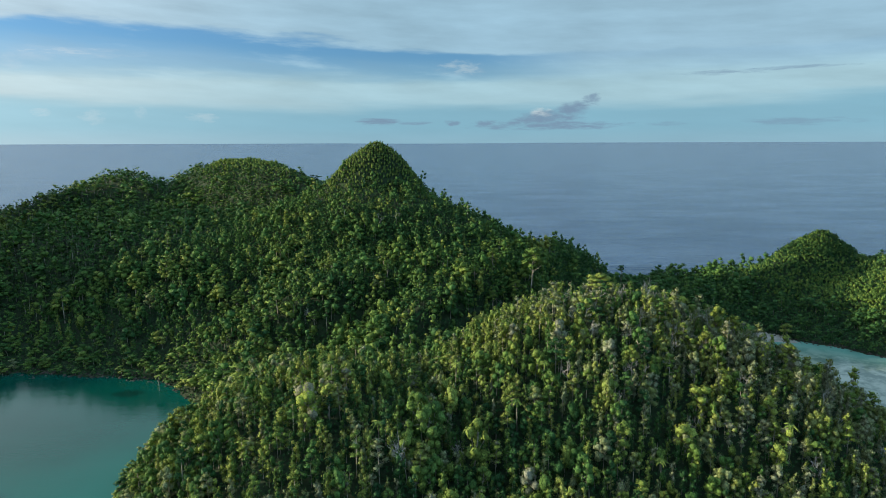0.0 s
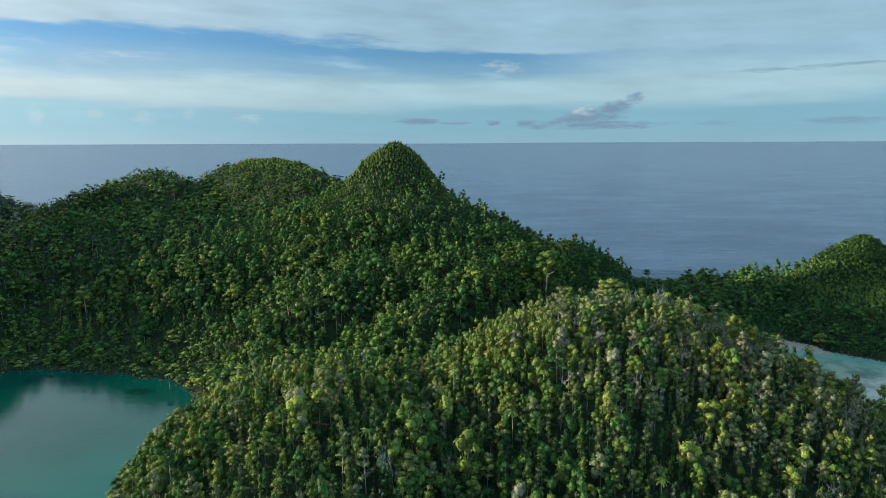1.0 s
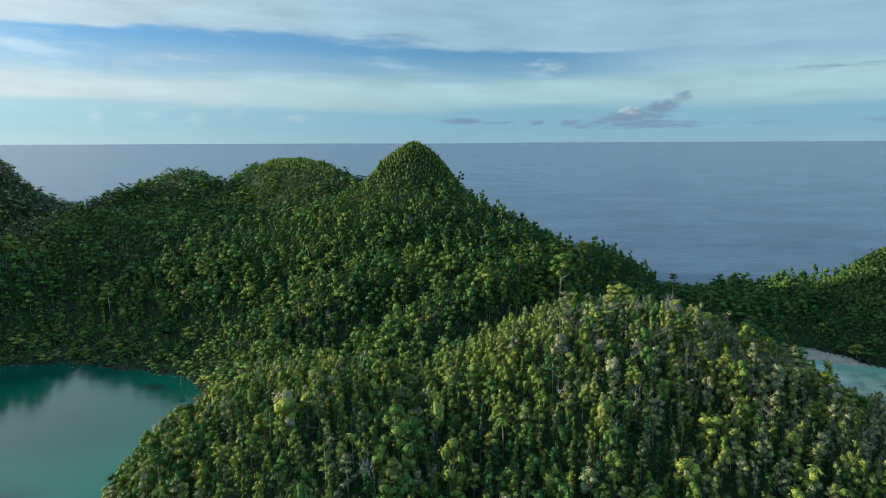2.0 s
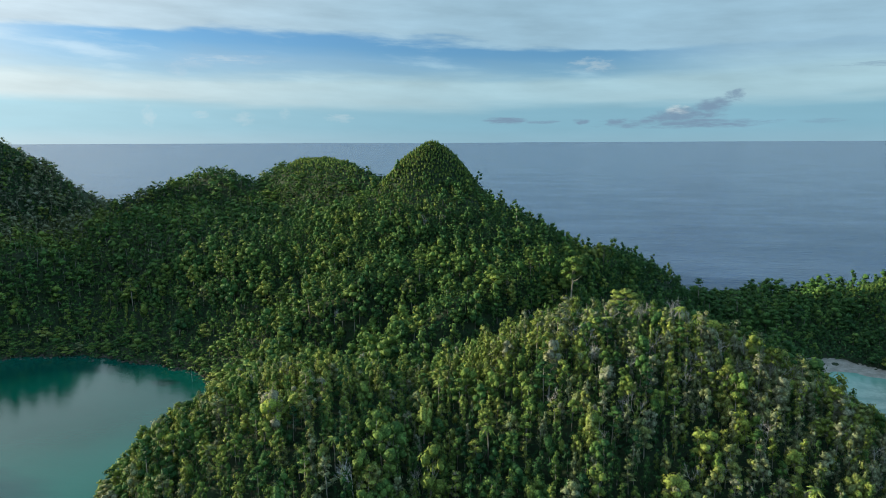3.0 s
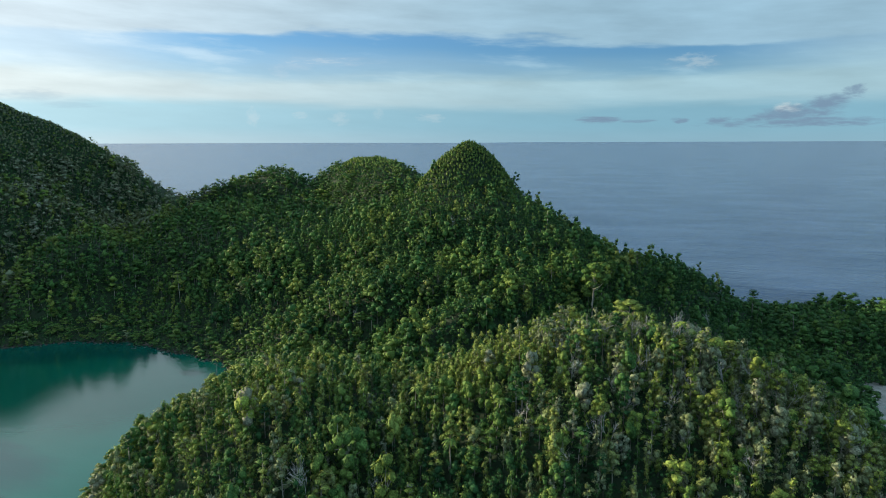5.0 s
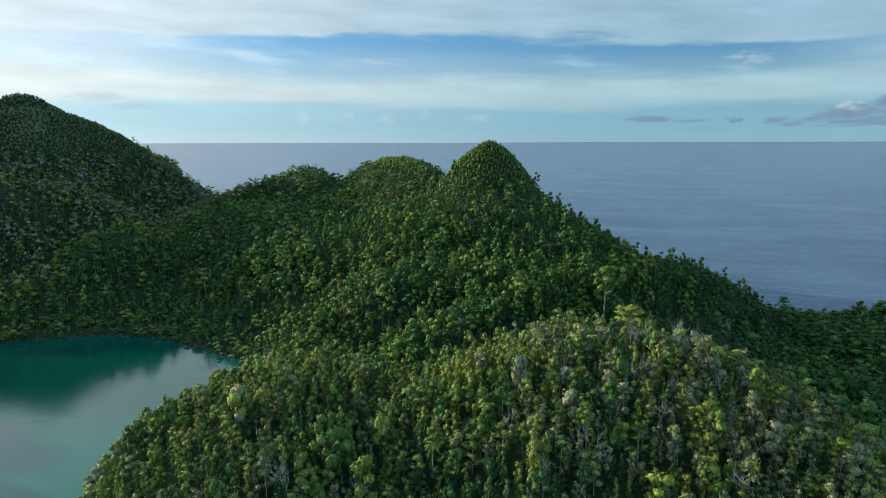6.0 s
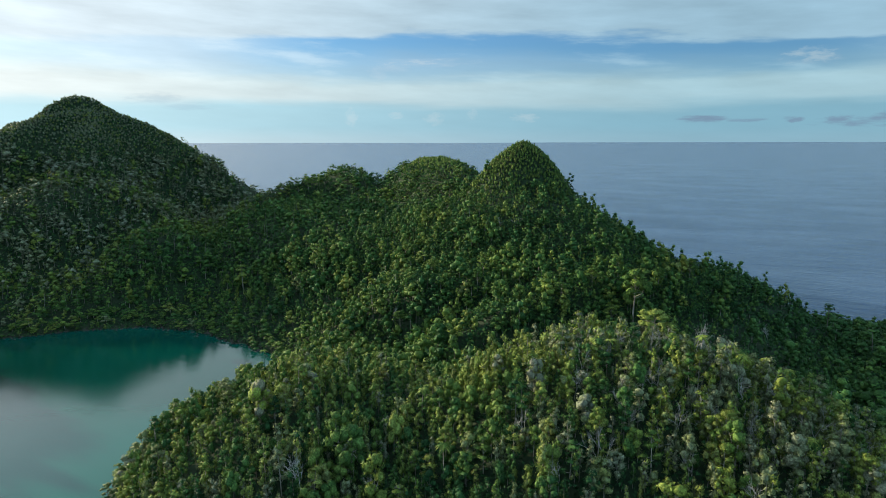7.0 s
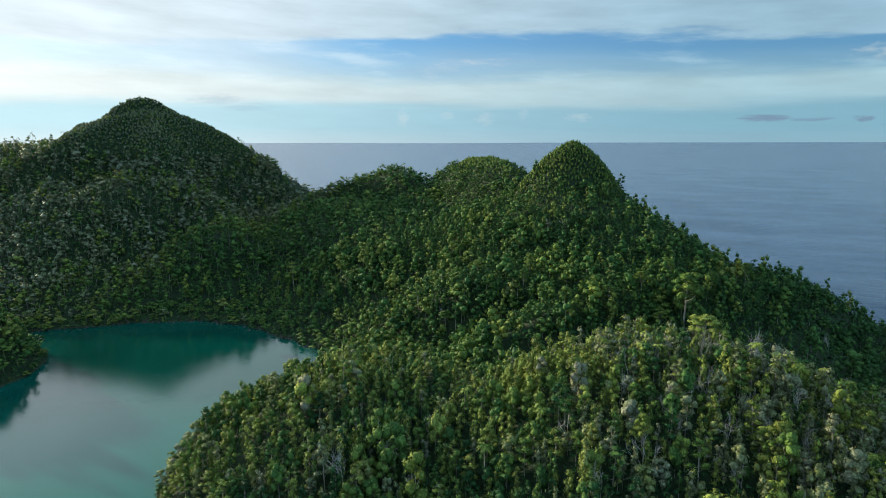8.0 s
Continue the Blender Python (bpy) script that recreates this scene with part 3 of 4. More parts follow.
def emergent(seed):
    """A tall tree with a bare trunk and a wide, flat-topped crown in separate tiers, about 17 m high, as its parts."""
    rng = np.random.default_rng(seed + 1900)
    fork = np.array([0.3, 0.2, 8.0])
    parts = [("trunk", tube([(0, 0, -1.5), (0.2, -0.1, 4.0), fork, (0.5, 0.1, 13.0)], [0.34, 0.27, 0.21, 0.08], 7), BARK)]
    for i in range(17):
        a = i * 2.4 + rng.normal() * 0.25
        f = i / 16
        d = 0.5 + (1.0 - 0.55 * f) * rng.uniform(2.0, 4.4) if i < 15 else rng.uniform(0.2, 1.2)
        c = np.array([fork[0] + d * math.cos(a), fork[1] + d * math.sin(a), 10.2 + 5.6 * f + rng.normal() * 0.35])
        r = rng.uniform(1.2, 1.8)
        parts.append(("leaf_tier", join(clump(rng, c, (r, r, r * 0.5), 90, 0.5, core=False) + [puffed(kernel(c, (r * 0.8, r * 0.8, r * 0.34)), c - [0, 0, r * 0.4])]), LEAF))
        parts.append(("branch", limb(rng, (0.35, 0.15, 7.6 + 4.4 * f), c - [0, 0, 0.3], 0.10, 0.03, 4), BARK))
    return parts


def palm(seed):
    """A slim palm with arching fronds, about 10 m high."""
    rng = np.random.default_rng(seed + 1700)
    top = np.array([rng.normal() * 0.5, rng.normal() * 0.5, 9.5])
    wood = tube([(0, 0, -1), top * [0.2, 0.2, 0.5], top], [0.17, 0.13, 0.11], 6)
    crown = []
    for i in range(15):
        a = i * 2.4
        out = np.array([math.cos(a), math.sin(a), 0])
        rise = rng.uniform(0.0, 1.0)
        L = rng.uniform(1.7, 2.3)
        s = np.linspace(0, 1, 6)[:, None]
        spine = top + out * L * s + np.array([0, 0, 1]) * (rise * 1.3 * s - (1.2 + 0.6 * (1 - rise)) * s ** 2)
        side = np.array([-out[1], out[0], 0])
        wd = 0.34 * np.sin(np.clip(s * 2.9 + 0.25, 0, math.pi))
        V = np.concatenate([spine + side * wd - [0, 0, 0.16], spine, spine - side * wd - [0, 0, 0.16]])
        F = []
        for j in range(5):
            for o in (0, 6):
                F += [(o + j, o + j + 1, o + 7 + j), (o + j, o + 7 + j, o + 6 + j)]
        crown.append((V, np.array(F)))
    return [("trunk", wood, BARK)] + [("frond", c, LEAF) for c in crown]


def bare(seed):
    """A dead, forked tree with bleached twigs, about 9 m high."""
    rng = np.random.default_rng(seed + 2100)
    wood, first = [], []

    def grow(p, d, L, r, depth):
        q = p + d * L
        if depth == 1:
            first.append(len(wood))
        wood.append(limb(rng, p, q, r, r * 0.6, 4 if depth < 2 else 3))
        if depth < 4:
            for _ in range(3):
                grow(p + d * L * rng.uniform(0.55, 1.0), unit(d + rng.normal(size=3) * (0.55, 0.55, 0.28) + np.array([0, 0, 0.12])), L * rng.uniform(0.55, 0.8), r * 0.6, depth + 1)

    grow(np.array([0, 0, -1.0]), unit(np.array([rng.normal() * 0.1, rng.normal() * 0.1, 1.0])), 4.2, 0.13, 0)
    ends = first[1:] + [len(wood)]
    return [("trunk", wood[0], DEAD)] + [("branch", join(wood[i:j]), DEAD) for i, j in zip(first, ends)]


KINDS = {"broadleaf": broadleaf, "slender": slender, "layered": layered, "shrub": shrub, "scrub": scrub}
# leaf sprays, their size in metres, sides of a trunk and lumps of a crown: close by, farther, far off
DETAIL = ((300, 0.41, 4, 8), (112, 0.52, 3, 6), (46, 0.78, 3, 4))
VARIANTS = 6
PROTO = {(k, lod): [f(11 + 7 * v, lod) for v in range(VARIANTS)] for k, f in KINDS.items() for lod in range(3)}


def scatter(seed, x0, x1, y0, y1, gap):
    rng = np.random.default_rng(seed)
    xs, ys = np.arange(x0, x1, gap), np.arange(y0, y1, gap * 0.87)
    X, Y = np.meshgrid(xs, ys)
    X = X + (np.arange(len(ys)) % 2)[:, None] * gap / 2
    X, Y = X + rng.uniform(-0.42, 0.42, X.shape) * gap, Y + rng.uniform(-0.42, 0.42, X.shape) * gap
    x, y = X.ravel(), Y.ravel()
    z = ground_height(x, y)
    ok = (z > -0.1) & ~((z < 1.3) & (np.hypot((x - 166) / 26, (y - 303) / 35) < 1))
    return np.stack([x, y, z], 1)[ok], rng


def zone(p):
    """0: the hill close by, 1: the slopes behind it, 2: the rest."""
    x, y = p[:, 0], p[:, 1]
    near = (y < np.where(x > 10, 240.0, 232.0)) & (x > -112) & (x < 152)
    d = np.hypot(x - 45, y - 20)
    mid = ((d < 400) | (x > 130) & (x < 330) & (y < 470)) & ~near
    # slopes that turn away to the open sea behind the crests
    back = (y > 520) | (x < -610) | (y < 120) & (x < -150) | (x > 330) | (y > 430 + np.abs(x + 42) * 0.35) & (x > -120) & (x < 60)
    return np.where(near, 0, np.where(mid & ~back, 1, np.where(back, 3, 2)))


def steepness(x, y):
    return np.hypot(ground_height(x + 2, y) - ground_height(x - 2, y), ground_height(x, y + 2) - ground_height(x, y - 2)) / 4


# room round the trees that stand out: x, y, radius squared
GLADES = ((42.5, 290.0, 12.0), (59.5, 230.0, 22.0), (59.5, 224.0, 14.0), (42.0, 284.0, 16.0))


def tree_list():
    """Every living tree: place, kind, variant, turn, girth, height, tint, zone."""
    out = []
    for seed, gap, z_here, low in ((5, 3.4, 0, 0), (6, 4.9, 1, 0), (7, 6.2, 2, 0), (8, 11.0, 3, 0), (9, 1.35, 1, 1), (10, 2.5, 2, 1), (14, 5.2, 1, 2), (15, 7.5, 2, 2)):
        p, rng = scatter(seed, -860, 480, 40, 720, gap)
        sc = scrubby(p[:, 0], p[:, 1], p[:, 2])
        q = rng.random((len(p), 6))
        ok = (zone(p) == z_here) & ((q[:, 5] < sc) if low == 1 else (q[:, 5] >= sc) | (z_here in (0, 3)))
        if low == 2:
            # steep flanks hold more trees over the same plan
            ok &= (steepness(p[:, 0], p[:, 1]) > 0.55 + 0.6 * q[:, 2]) & (sc < 0.1)
        if low == 1 and z_here == 1:
            # coarser scrub over the eastern hill
            ok &= (p[:, 0] < 150) | (q[:, 3] < 0.5)
        p, q, sc = p[ok], q[ok], sc[ok]
        shore = np.clip(p[:, 2] / 8.0, 0, 1)
        for i in range(len(p)):
            r = q[i, 0]
            if z_here == 0:
                k = "broadleaf" if r < 0.31 else "slender" if r < 0.82 else "layered" if r < 0.91 else "shrub"
            else:
                k = "broadleaf" if r < 0.52 or 0.87 < r < 0.92 else "slender" if r < 0.84 else "layered" if r < 0.87 and z_here == 1 else "shrub"
            size = 0.55 + 0.62 * q[i, 1] ** 1.3 + (0.45 * q[i, 5] + 0.1 if q[i, 2] > (0.90 if z_here < 2 else 2.0) else 0.0)
            if z_here == 1:
                size = 0.45 + 1.05 * q[i, 1] ** 2.0
            tall = (size * 0.75 + 0.2) * (0.82 + 0.3 * q[i, 3]) * (0.42 + 0.58 * shore[i])
            wide = (size * 0.94 + 0.1) * (gap / 4.0) ** 0.9
            # the canopy rises and falls in groups of trees
            group = float(ripple_field(p[i, 0], p[i, 1], 13.0, 6.0))
            tall *= (1.06, 1.12, 1.4, 1.0)[z_here] * (1 + 0.16 * group)
            # trees dwindle up the slope, towards the scrub
            up = min(1.0, max(0.0, (p[i, 2] - 36) / 34)) if z_here == 1 else 0.0
            if z_here == 1 and 20 < p[i, 0] < 115 and p[i, 1] > 300:
                up = 1.0
            tall, wide = tall * (1 - 0.3 * max(0.7 * up, sc[i])), wide * (1 - 0.3 * max(up, sc[i]))
            if k == "shrub":
                tall *= 1.4
            # broad crowns close the canopy on the eastern shore
            if z_here == 1 and p[i, 0] > 115:
                wide *= 1.2 * (0.62 + 0.38 * shore[i])
            # the wind keeps the trees low along the northern ridge
            if z_here >= 2 and p[i, 0] > -330 and p[i, 2] > 55:
                tall *= 0.74
            # tall, wide trees fill the damp hollow behind the near hill
            if z_here == 1 and p[i, 2] < 17 and -110 < p[i, 0] < 130 and p[i, 1] < 325:
                wide, tall = wide * 1.3, tall * 1.25
            if low == 1:
                k, tall, wide = "scrub", 0.62 + 0.5 * q[i, 1] ** 3, (0.55 + 0.3 * q[i, 2]) * (1.35 if z_here == 2 or p[i, 0] > 150 else 1.0)
            # tint differs by tree; on the near hill paler and yellower upwards and eastwards
            u = ((q[i, 4] * 7.31) % 1.0 + (q[i, 3] * 5.77) % 1.0) / 2
            place = float(ripple_field(p[i, 0], p[i, 1], 21.0, 9.0))
            odd = 0.16 if (q[i, 1] * 9.13) % 1.0 > 0.93 else 0.0
            if z_here == 0:
                tone = u * 1.2 - 0.26 + 0.29 * min(1.0, max(0.55, (p[i, 2] - 8) / 28)) + odd + 0.05 * place + 0.13 * min(1.0, max(0.0, (p[i, 0] - 62) / 30))
            else:
                tone = u * 0.60 + 0.05 + 0.06 * place + 0.7 * odd
            if z_here == 2:
                wide *= 1.15
                tone = 0.18 + 0.34 * u + 0.05 * place + 0.5 * odd
            # darker tints put the hill's shade into the low trees by the eastern shore
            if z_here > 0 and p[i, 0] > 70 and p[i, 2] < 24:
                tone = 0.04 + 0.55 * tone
            tone = min(0.999, max(0.0, tone))
            # a few bright yellow-green trees
            if z_here == 0 and (q[i, 2] * 13.7) % 1.0 < 0.03:
                tone = 1.08
            if low == 1:
                tone = 0.34 + 0.28 * u if p[i, 0] < 150 else 0.27 + 0.26 * u
            # few grey-leaved trees on the near hill
            if z_here == 0 and 0.70 < tone < 0.93 and (q[i, 2] * 6.7) % 1.0 < 0.55 * min(1.0, max(0.0, (75 - p[i, 0]) / 40)):
                tone -= 0.2
            # ashen kinds thicken towards the eastern side of it
            if z_here == 0 and (q[i, 0] * 11.3) % 1.0 < 0.26 * min(1.0, max(0.15, (p[i, 0] - 10) / 60)):
                tone = tone if tone > 1 else 0.74 + 0.17 * u
            # western hill: some grey-leaved trees, and haze and fill light put into the tints
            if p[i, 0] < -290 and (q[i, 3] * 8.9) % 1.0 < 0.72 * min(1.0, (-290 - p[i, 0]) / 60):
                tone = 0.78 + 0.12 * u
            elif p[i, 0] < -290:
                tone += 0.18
            if any((p[i, 0] - a) ** 2 + (p[i, 1] - b) ** 2 < r2 for a, b, r2 in GLADES):
                continue
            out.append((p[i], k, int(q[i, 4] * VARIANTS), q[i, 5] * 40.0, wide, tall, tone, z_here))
    return out


TREES = tree_list()


def forest(name, label, chosen, lod):
    """Many trees joined into one mesh."""
    groups = {}
    for t in chosen:
        groups.setdefault((t[1], t[2]), []).append(t)
    vs, fs, mi, ti, at = [], [], [], [], 0
    for (k, var), items in groups.items():
        crown, wood = PROTO[k, lod][var]
        for part_i, (V, F) in enumerate((crown, wood)):
            if not len(V):
                continue
            a = np.array([t[3] for t in items])
            c, s = np.cos(a)[:, None], np.sin(a)[:, None]
            w, h = np.array([t[4] for t in items])[:, None], np.array([t[5] for t in items])[:, None]
            p = np.array([t[0] for t in items])
            W = np.stack([(V[None, :, 0] * c - V[None, :, 1] * s) * w + p[:, None, 0], (V[None, :, 0] * s + V[None, :, 1] * c) * w + p[:, None, 1], V[None, :, 2] * h + p[:, None, 2]], -1)
            if V.shape[1] > 3:
                W = np.concatenate([W, np.stack([V[None, :, 3] * c - V[None, :, 4] * s, V[None, :, 3] * s + V[None, :, 4] * c, V[None, :, 5] + 0 * c], -1)], -1)
            else:
                W = np.concatenate([W, np.zeros_like(W)], -1)
            m = len(items)
            vs.append(W.reshape(-1, 6))
            fs.append((F[None] + (np.arange(m) * len(V))[:, None, None] + at).reshape(-1, 3))
            mi.append(np.full(m * len(F), part_i))
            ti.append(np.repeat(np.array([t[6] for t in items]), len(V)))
            at += m * len(V)
    ob = mesh_object(name, np.concatenate(vs), np.concatenate(fs), [LEAF, BARK], np.concatenate(mi), attrs={"tint": np.concatenate(ti)})
    return tagged(ob, label, "forest", kind="stuff")


LABELS = {"broadleaf": "rounded broadleaf rainforest tree with a leafy green crown", "slender": "slim tall rainforest tree clad in green leaves",
          "layered": "open rainforest tree with flat tiers of leaves", "shrub": "low dense green shrub under taller trees"}
NAMES = {"broadleaf": "broadleaf_tree", "slender": "slender_tree", "layered": "tiered_tree", "shrub": "shrub"}
MADE = {}


def single_tree(k, var, p, turn, wide, tall, tone):
    """One tree as a thing: an empty at its foot, with trunk and crown."""
    tone = (int(tone * 8) + 0.35) / 8
    key = k, var, tone
    if key not in MADE:
        root = new(NAMES[k])
        crown, wood = PROTO[k, 0][var]
        mesh_object("crown", *crown, [LEAF], parent=root, attrs={"tint": np.full(len(crown[0]), tone)})
        mesh_object("trunk", *wood, [BARK], parent=root)
        tagged(root, LABELS[k], "shrub" if k == "shrub" else "tree", "trees on the near hill")
        MADE[key] = root
        ob = root
    else:
        ob = copy_thing(MADE[key], Matrix())
    ob.matrix_basis = Matrix.Translation(p) @ Matrix.Rotation(turn, 4, "Z") @ Matrix.Diagonal((wide, wide, tall, 1))
    return ob


def build_trees():
    near = [t for t in TREES if t[7] == 0]
    near.sort(key=lambda t: t[0][1])
    count, rest = {}, []
    for t in near:
        if count.get(t[1], 0) < 300 and t[0][1] > 140:
            count[t[1]] = count.get(t[1], 0) + 1
            single_tree(t[1], t[2], t[0], t[3], t[4], t[5], t[6])
        else:
            rest.append(t)
    forest("near_hill_forest", "dense green rainforest canopy on the near hill", rest, 0)
    forest("slope_forest", "dense rainforest covering the conical island hill", [t for t in TREES if t[7] == 1], 1)
    forest("far_forest", "distant dark green rainforest on steep hills", [t for t in TREES if t[7] >= 2], 2)


build_trees()


def undergrowth():
    """Loose sprays of leaves between the trunks, over all the wooded ground."""
    vs, fs, ti, at = [], [], [], 0
    for seed, gap, z_here, size in ((21, 0.95, 0, 0.85), (22, 1.2, 1, 1.0), (23, 1.7, 2, 1.5), (24, 6.0, 3, 3.0)):
        p, rng = scatter(seed, -860, 480, 40, 720, gap)
        p = p[zone(p) == z_here]
        if z_here in (1, 2):
            p = np.concatenate([p, p[steepness(p[:, 0], p[:, 1]) > 0.8] + [0.4, 0.5, 0.6]])
        p[:, 2] += rng.uniform(0.1, 1.0, len(p)) ** (1.1, 1.0, 1.0, 1.4)[z_here] * ((4.2, 4.6, 6.0, 2.0)[z_here] - (2.2, 3.4, 4.8, 1.0)[z_here] * scrubby(p[:, 0], p[:, 1], p[:, 2])) * np.where(p[:, 0] > 115, 0.9, np.clip(p[:, 2] / 8.0, 0.3, 1))
        if z_here == 1:
            east = p[(p[:, 0] > 115) & (p[:, 2] < 40)]
            p = np.concatenate([p, east + rng.normal(size=east.shape) * (0.6, 0.6, 0.5) + (0, 0, 0.5)])
            high = p[(p[:, 2] > 34) & (p[:, 2] < 72)]
            p = np.concatenate([p, high + rng.normal(size=high.shape) * (0.5, 0.5, 0.4) + (0, 0, 0.6), high + rng.normal(size=high.shape) * (0.6, 0.6, 0.4) + (0, 0, 1.1)])
        V, F = leaf_cards(rng, p, rng.normal(size=(len(p), 3)) * 0.7 + np.array([0, -0.2, 0.8]), size, unit(rng.normal(size=(len(p), 3)) * 0.4 + np.array([0, 0, 1.0])))
        vs.append(V)
        fs.append(F + at)
        # tint kept dark on lower ground: shade between the trees is in the colour
        ti.append(np.repeat(rng.uniform(0.0, np.where(p[:, 2] > 36, 0.45, (0.16, 0.24)[z_here > 0]) if z_here < 2 else 0.4, len(p)), 3))
        at += len(V)
    ob = mesh_object("undergrowth", np.concatenate(vs), np.concatenate(fs), [LEAF], attrs={"tint": np.concatenate(ti)})
    tagged(ob, "dense leafy green undergrowth between the trees", "undergrowth", kind="stuff")


undergrowth()


# ---------------------------------------------------------------- single trees that stand out
def thing(name, label, category, group, pieces, p, turn=0.0, wide=1.0, tall=1.0, tone=0.4):
    """An empty at p with one mesh for each (part name, geometry, material)."""
    root = tagged(new(name), label, category, group)
    for part_name, (V, F), mat in pieces:
        mesh_object(part_name, V, F, [mat], parent=root, attrs={"tint": np.full(len(V), tone)})
    root.matrix_basis = Matrix.Translation(p) @ Matrix.Rotation(turn, 4, "Z") @ Matrix.Diagonal((wide, wide, tall, 1))
    return root


def stand(x, y):
    return float(ground_height(np.array(x), np.array(y)))


def placed(ob, x, y, turn, wide, tall):
    ob.matrix_basis = Matrix.Translation((x, y, stand(x, y))) @ Matrix.Rotation(turn, 4, "Z") @ Matrix.Diagonal((wide, wide, tall, 1))


def build_landmarks():
    rng = np.random.default_rng(77)
    # the tall flat-topped tree behind the crest, and others of its kind over the slopes
    spots = [(42.5, 290.0, 1.35, (58.0 - stand(42.5, 290.0)) / 16.8)]
    while len(spots) < 26:
        x, y = rng.uniform(-120, 70), rng.uniform(270, 352)
        if 12 < stand(x, y) < 48:
            spots.append((x, y, rng.uniform(0.45, 0.7), rng.uniform(0.55, 0.75)))
    made = []
    for i, (x, y, w, h) in enumerate(spots):
        if i < 3:
            made.append(thing("emergent_tree", "tall pale-barked tree with a flat spreading crown", "tree", "tall trees over the canopy",
                              emergent(i * 13 + 3), (0, 0, 0), tone=(0.48, 0.42, 0.55)[i]))
            ob = made[-1]
        else:
            ob = copy_thing(made[i % 3], Matrix())
        placed(ob, x, y, rng.uniform(0, 6.28), w, h)
    # the bright yellow-green tree on the crest of the near hill
    ob = thing("umbrella_tree", "bright yellow-green flat-crowned tree on the hill crest", "tree", "", emergent(94), (0, 0, 0), tone=1.1)
    placed(ob, 59.5, 230.0, 0.4, 1.15, (57.0 - stand(59.5, 230.0)) / 16.8)
    # a low bright tree by itself at the foot of the eastern hill
    crown, wood = broadleaf(38, 0)
    ob = thing("broadleaf_tree", "low round bright green tree alone at the lagoon edge", "tree", "", [("crown", crown, LEAF), ("trunk", wood, BARK)], (0, 0, 0), tone=0.62)
    placed(ob, 189.0, 327.0, 1.4, 1.5, 0.72)
    # two tall vivid green trees rising out of the lower slope
    for seed, x, y, wide, tall in ((151, -6.0, 163.0, 1.45, 2.05), (162, 8.2, 157.0, 1.5, 2.2)):
        crown, wood = broadleaf(seed, 0)
        ob = thing("broadleaf_tree", "tall vivid green broadleaf tree above the slope canopy", "tree", "trees on the near hill", [("crown", crown, LEAF), ("trunk", wood, BARK)], (0, 0, 0), tone=0.52)
        placed(ob, x, y, 1.0, wide, tall)
    # bright yellow-green trees scattered over the eastern side
    for seed, x, y, wide, tall in ((211, 107.6, 166.6, 1.2, 1.05), (222, 95.7, 170.6, 0.95, 0.9), (233, 73.1, 169.2, 1.25, 1.15), (244, 67.2, 159.9, 1.3, 1.2), (255, 84.0, 176.0, 1.0, 1.0), (266, 49.0, 205.0, 1.15, 1.0)):
        crown, wood = broadleaf(seed, 0)
        ob = thing("broadleaf_tree", "bright yellow-green broadleaf tree among grey-leaved trees", "tree", "trees on the near hill", [("crown", crown, LEAF), ("trunk", wood, BARK)], (0, 0, 0), tone=1.1)
        placed(ob, x, y, seed * 0.7, wide, tall)
    # thin pale-stemmed trees that lift small tiered crowns over the canopy
    for seed, x, y in ((61, 110.0, 188.8), (67, 57.0, 178.0), (73, 98.5, 203.0), (79, 83.0, 188.0), (85, 20.0, 172.0)):
        ob = thing("emergent_tree", "thin pale-stemmed tree with a small tiered crown", "tree", "tall trees over the canopy", emergent(seed), (0, 0, 0), tone=0.62)
        placed(ob, x, y, seed * 0.3, 0.55, 0.8)
    # palms
    kin = None
    at = [(-124.0, 255.0, 0.85), (2.2, 175.6, 0.8), (80.0, 209.0, 1.2), (84.5, 213.0, 1.2), (74.5, 214.0, 1.15), (21.3, 168.7, 1.1), (3.8, 188.2, 1.2), (-18.0, 160.0, 1.0)]
    while len(at) < 22:
        x, y = rng.uniform(-80, 120), rng.uniform(148, 245)
        if stand(x, y) > 6:
            at.append((x, y, rng.uniform(0.85, 1.1)))
    for x, y, h in at:
        if kin is None:
            kin = ob = thing("palm_tree", "slim palm with arching fronds above the canopy", "palm", "palms in the forest", palm(1), (0, 0, 0), tone=0.6)
        else:
            ob = copy_thing(kin, Matrix())
        placed(ob, x, y, rng.uniform(0, 6.28), 1.0, h)
    # bleached dead trees, most of them along the eastern crest
    made = []
    at = [(73.0, 218.5, 1.45), (77.0, 216.0, 1.25), (66.0, 219.0, 1.25), (54.5, 213.0, 1.35), (62.0, 215.0, 1.2), (81.3, 192.5, 1.35), (102.0, 204.5, 1.3), (86.6, 206.5, 1.4), (94.0, 210.0, 1.35),
          (99.4, 153.7, 1.4), (58.4, 175.8, 1.3), (90.0, 199.0, 1.2), (-10.5, 152.0, 1.6)]
    while len(at) < 70:
        x, y = (rng.uniform(40, 135), rng.uniform(165, 235)) if len(at) < 52 else (rng.uniform(-80, 100), rng.uniform(150, 340))
        if stand(x, y) > 10:
            at.append((x, y, rng.uniform(0.85, 1.2)))
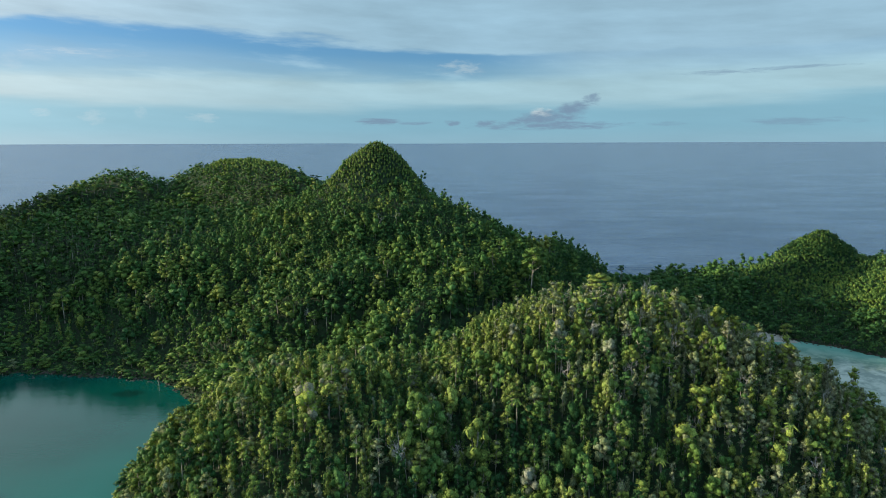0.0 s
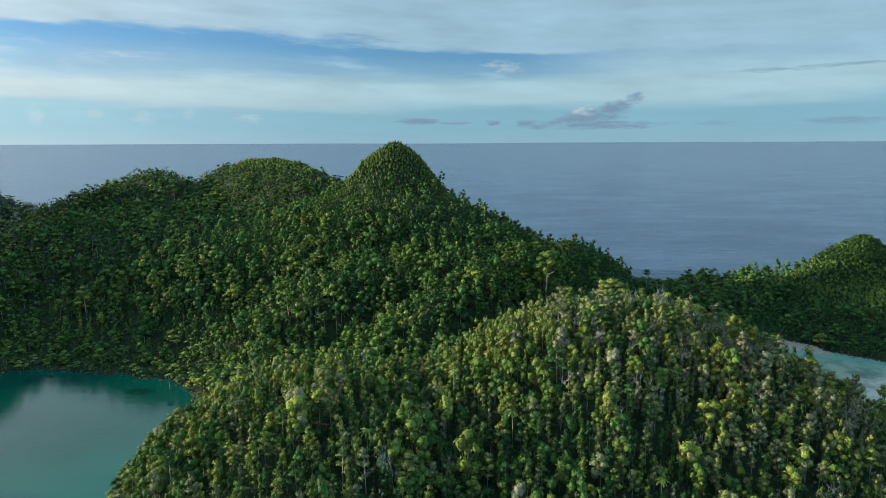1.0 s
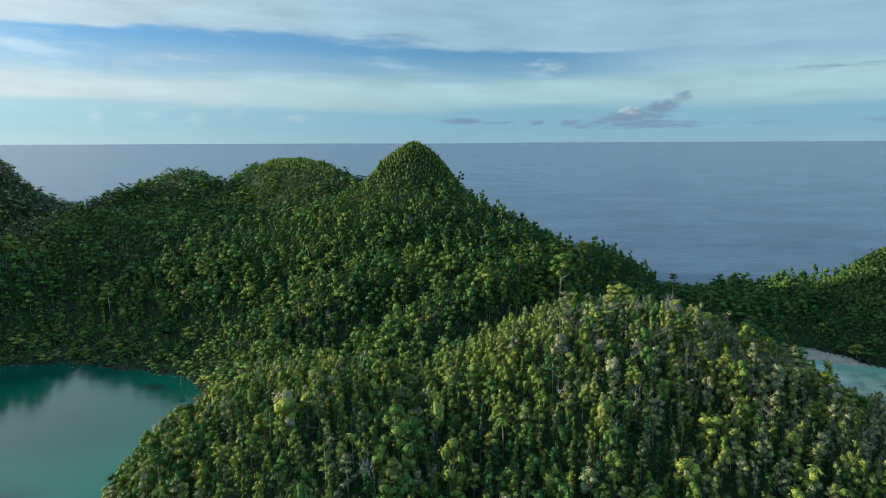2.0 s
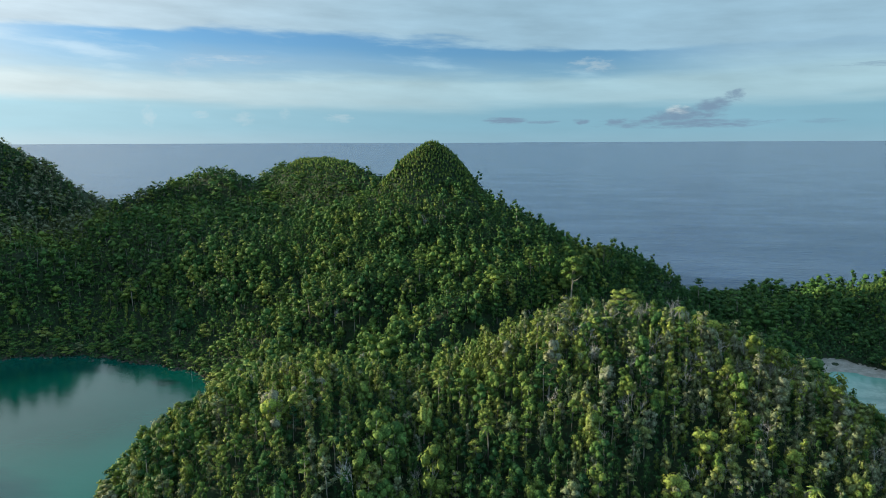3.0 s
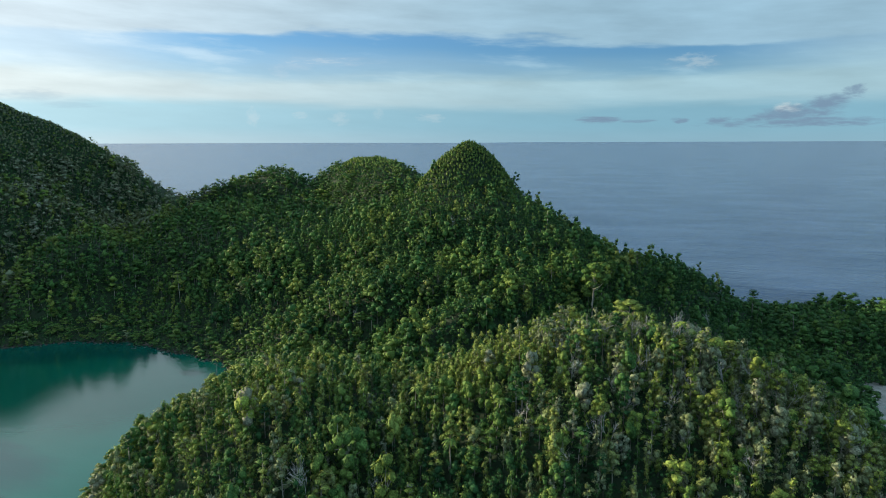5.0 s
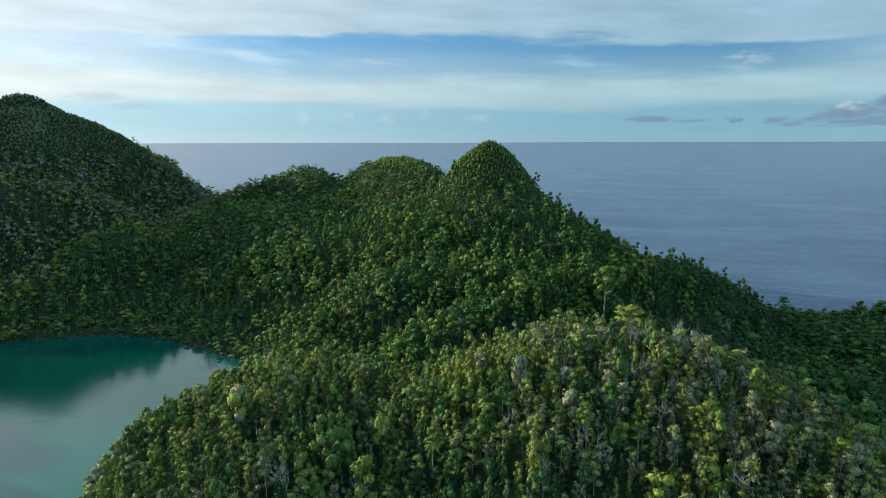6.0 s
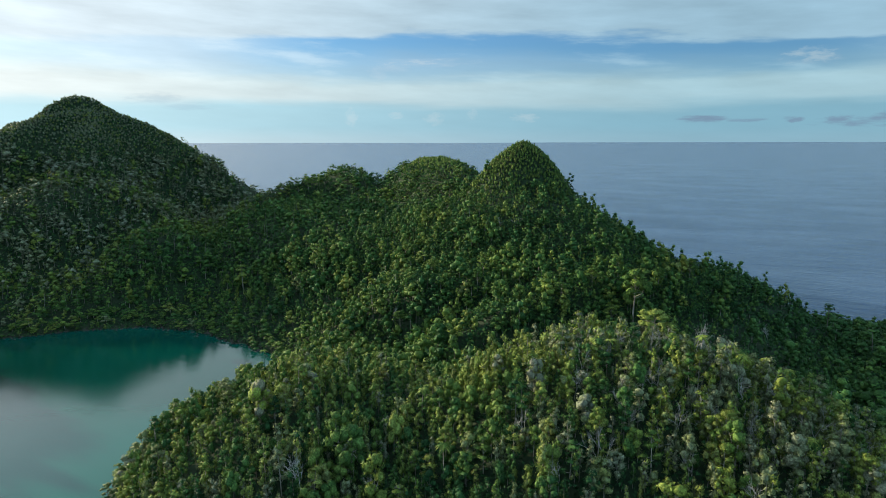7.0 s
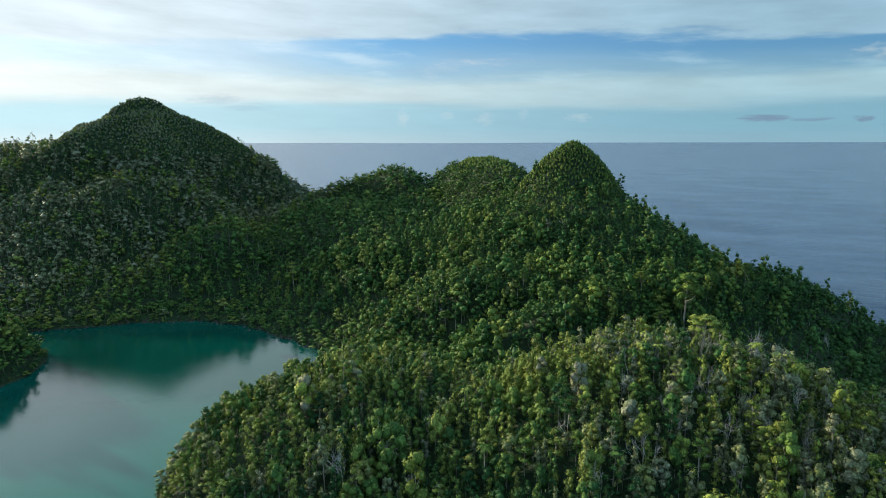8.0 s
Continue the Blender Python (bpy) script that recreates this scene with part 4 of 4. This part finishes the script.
    for i, (x, y, h) in enumerate(at):
        if i < 4:
            made.append(thing("dead_tree", "bare grey dead tree with bleached forked branches", "dead tree", "dead trees on the hill", bare(i * 5 + 2), (0, 0, 0)))
            ob = made[-1]
        else:
            ob = copy_thing(made[i % 4], Matrix())
        placed(ob, x, y, rng.uniform(0, 6.28), h * 0.8, h)


build_landmarks()


# ---------------------------------------------------------------- the waterline
def build_shore():
    rng = np.random.default_rng(31)
    # broken limestone along the foot of the wood
    g = 1.5
    X, Y = np.meshgrid(np.arange(-330, 330, g), np.arange(110, 380, g))
    x, y = (X + rng.uniform(-0.7, 0.7, X.shape)).ravel(), (Y + rng.uniform(-0.7, 0.7, X.shape)).ravel()
    z = ground_height(x, y)
    ok = (z > -0.5) & (z < 0.7) & (rng.random(len(z)) < 0.45) & (np.hypot((x - 166) / 26, (y - 303) / 35) > 1)
    pieces = []
    for px, py, pz in zip(x[ok], y[ok], z[ok]):
        r = rng.uniform(0.4, 1.0)
        pieces.append(pebble(rng, (px, py, min(pz, 0.3) + 0.1), (r, r * rng.uniform(0.7, 1.2), r * rng.uniform(0.5, 0.95)), 0.3))
    V, F = join(pieces)
    tagged(mesh_object("shore_rocks", V, F, [ROCK]), "broken dark limestone rocks along the waterline", "rocks", kind="stuff")
    # the spit of pale sand at the head of the eastern lagoon
    xs, ys = np.arange(130, 202, 1.5), np.arange(266, 342, 1.5)
    X, Y = np.meshgrid(xs, ys)
    Z = ground_height(X, Y)
    n = len(xs)
    i = (np.arange(len(ys) - 1)[:, None] * n + np.arange(n - 1)[None]).ravel()
    F = np.stack([i, i + 1, i + n + 1, i + n], 1)
    zf = Z.ravel()[F]
    inside = np.hypot((X.ravel()[i] - 166) / 26, (Y.ravel()[i] - 303) / 35) < 1
    F = F[inside & (zf.min(1) > -1.0) & (zf.max(1) < 2.2)]
    V = np.stack([X, Y, np.maximum(Z + 0.1, 0.6 * Z + 0.25)], -1).reshape(-1, 3)
    tagged(mesh_object("beach", V, F, [SAND], smooth=True), "curved strip of pale coral sand at the lagoon edge", "beach", kind="structure")


build_shore()
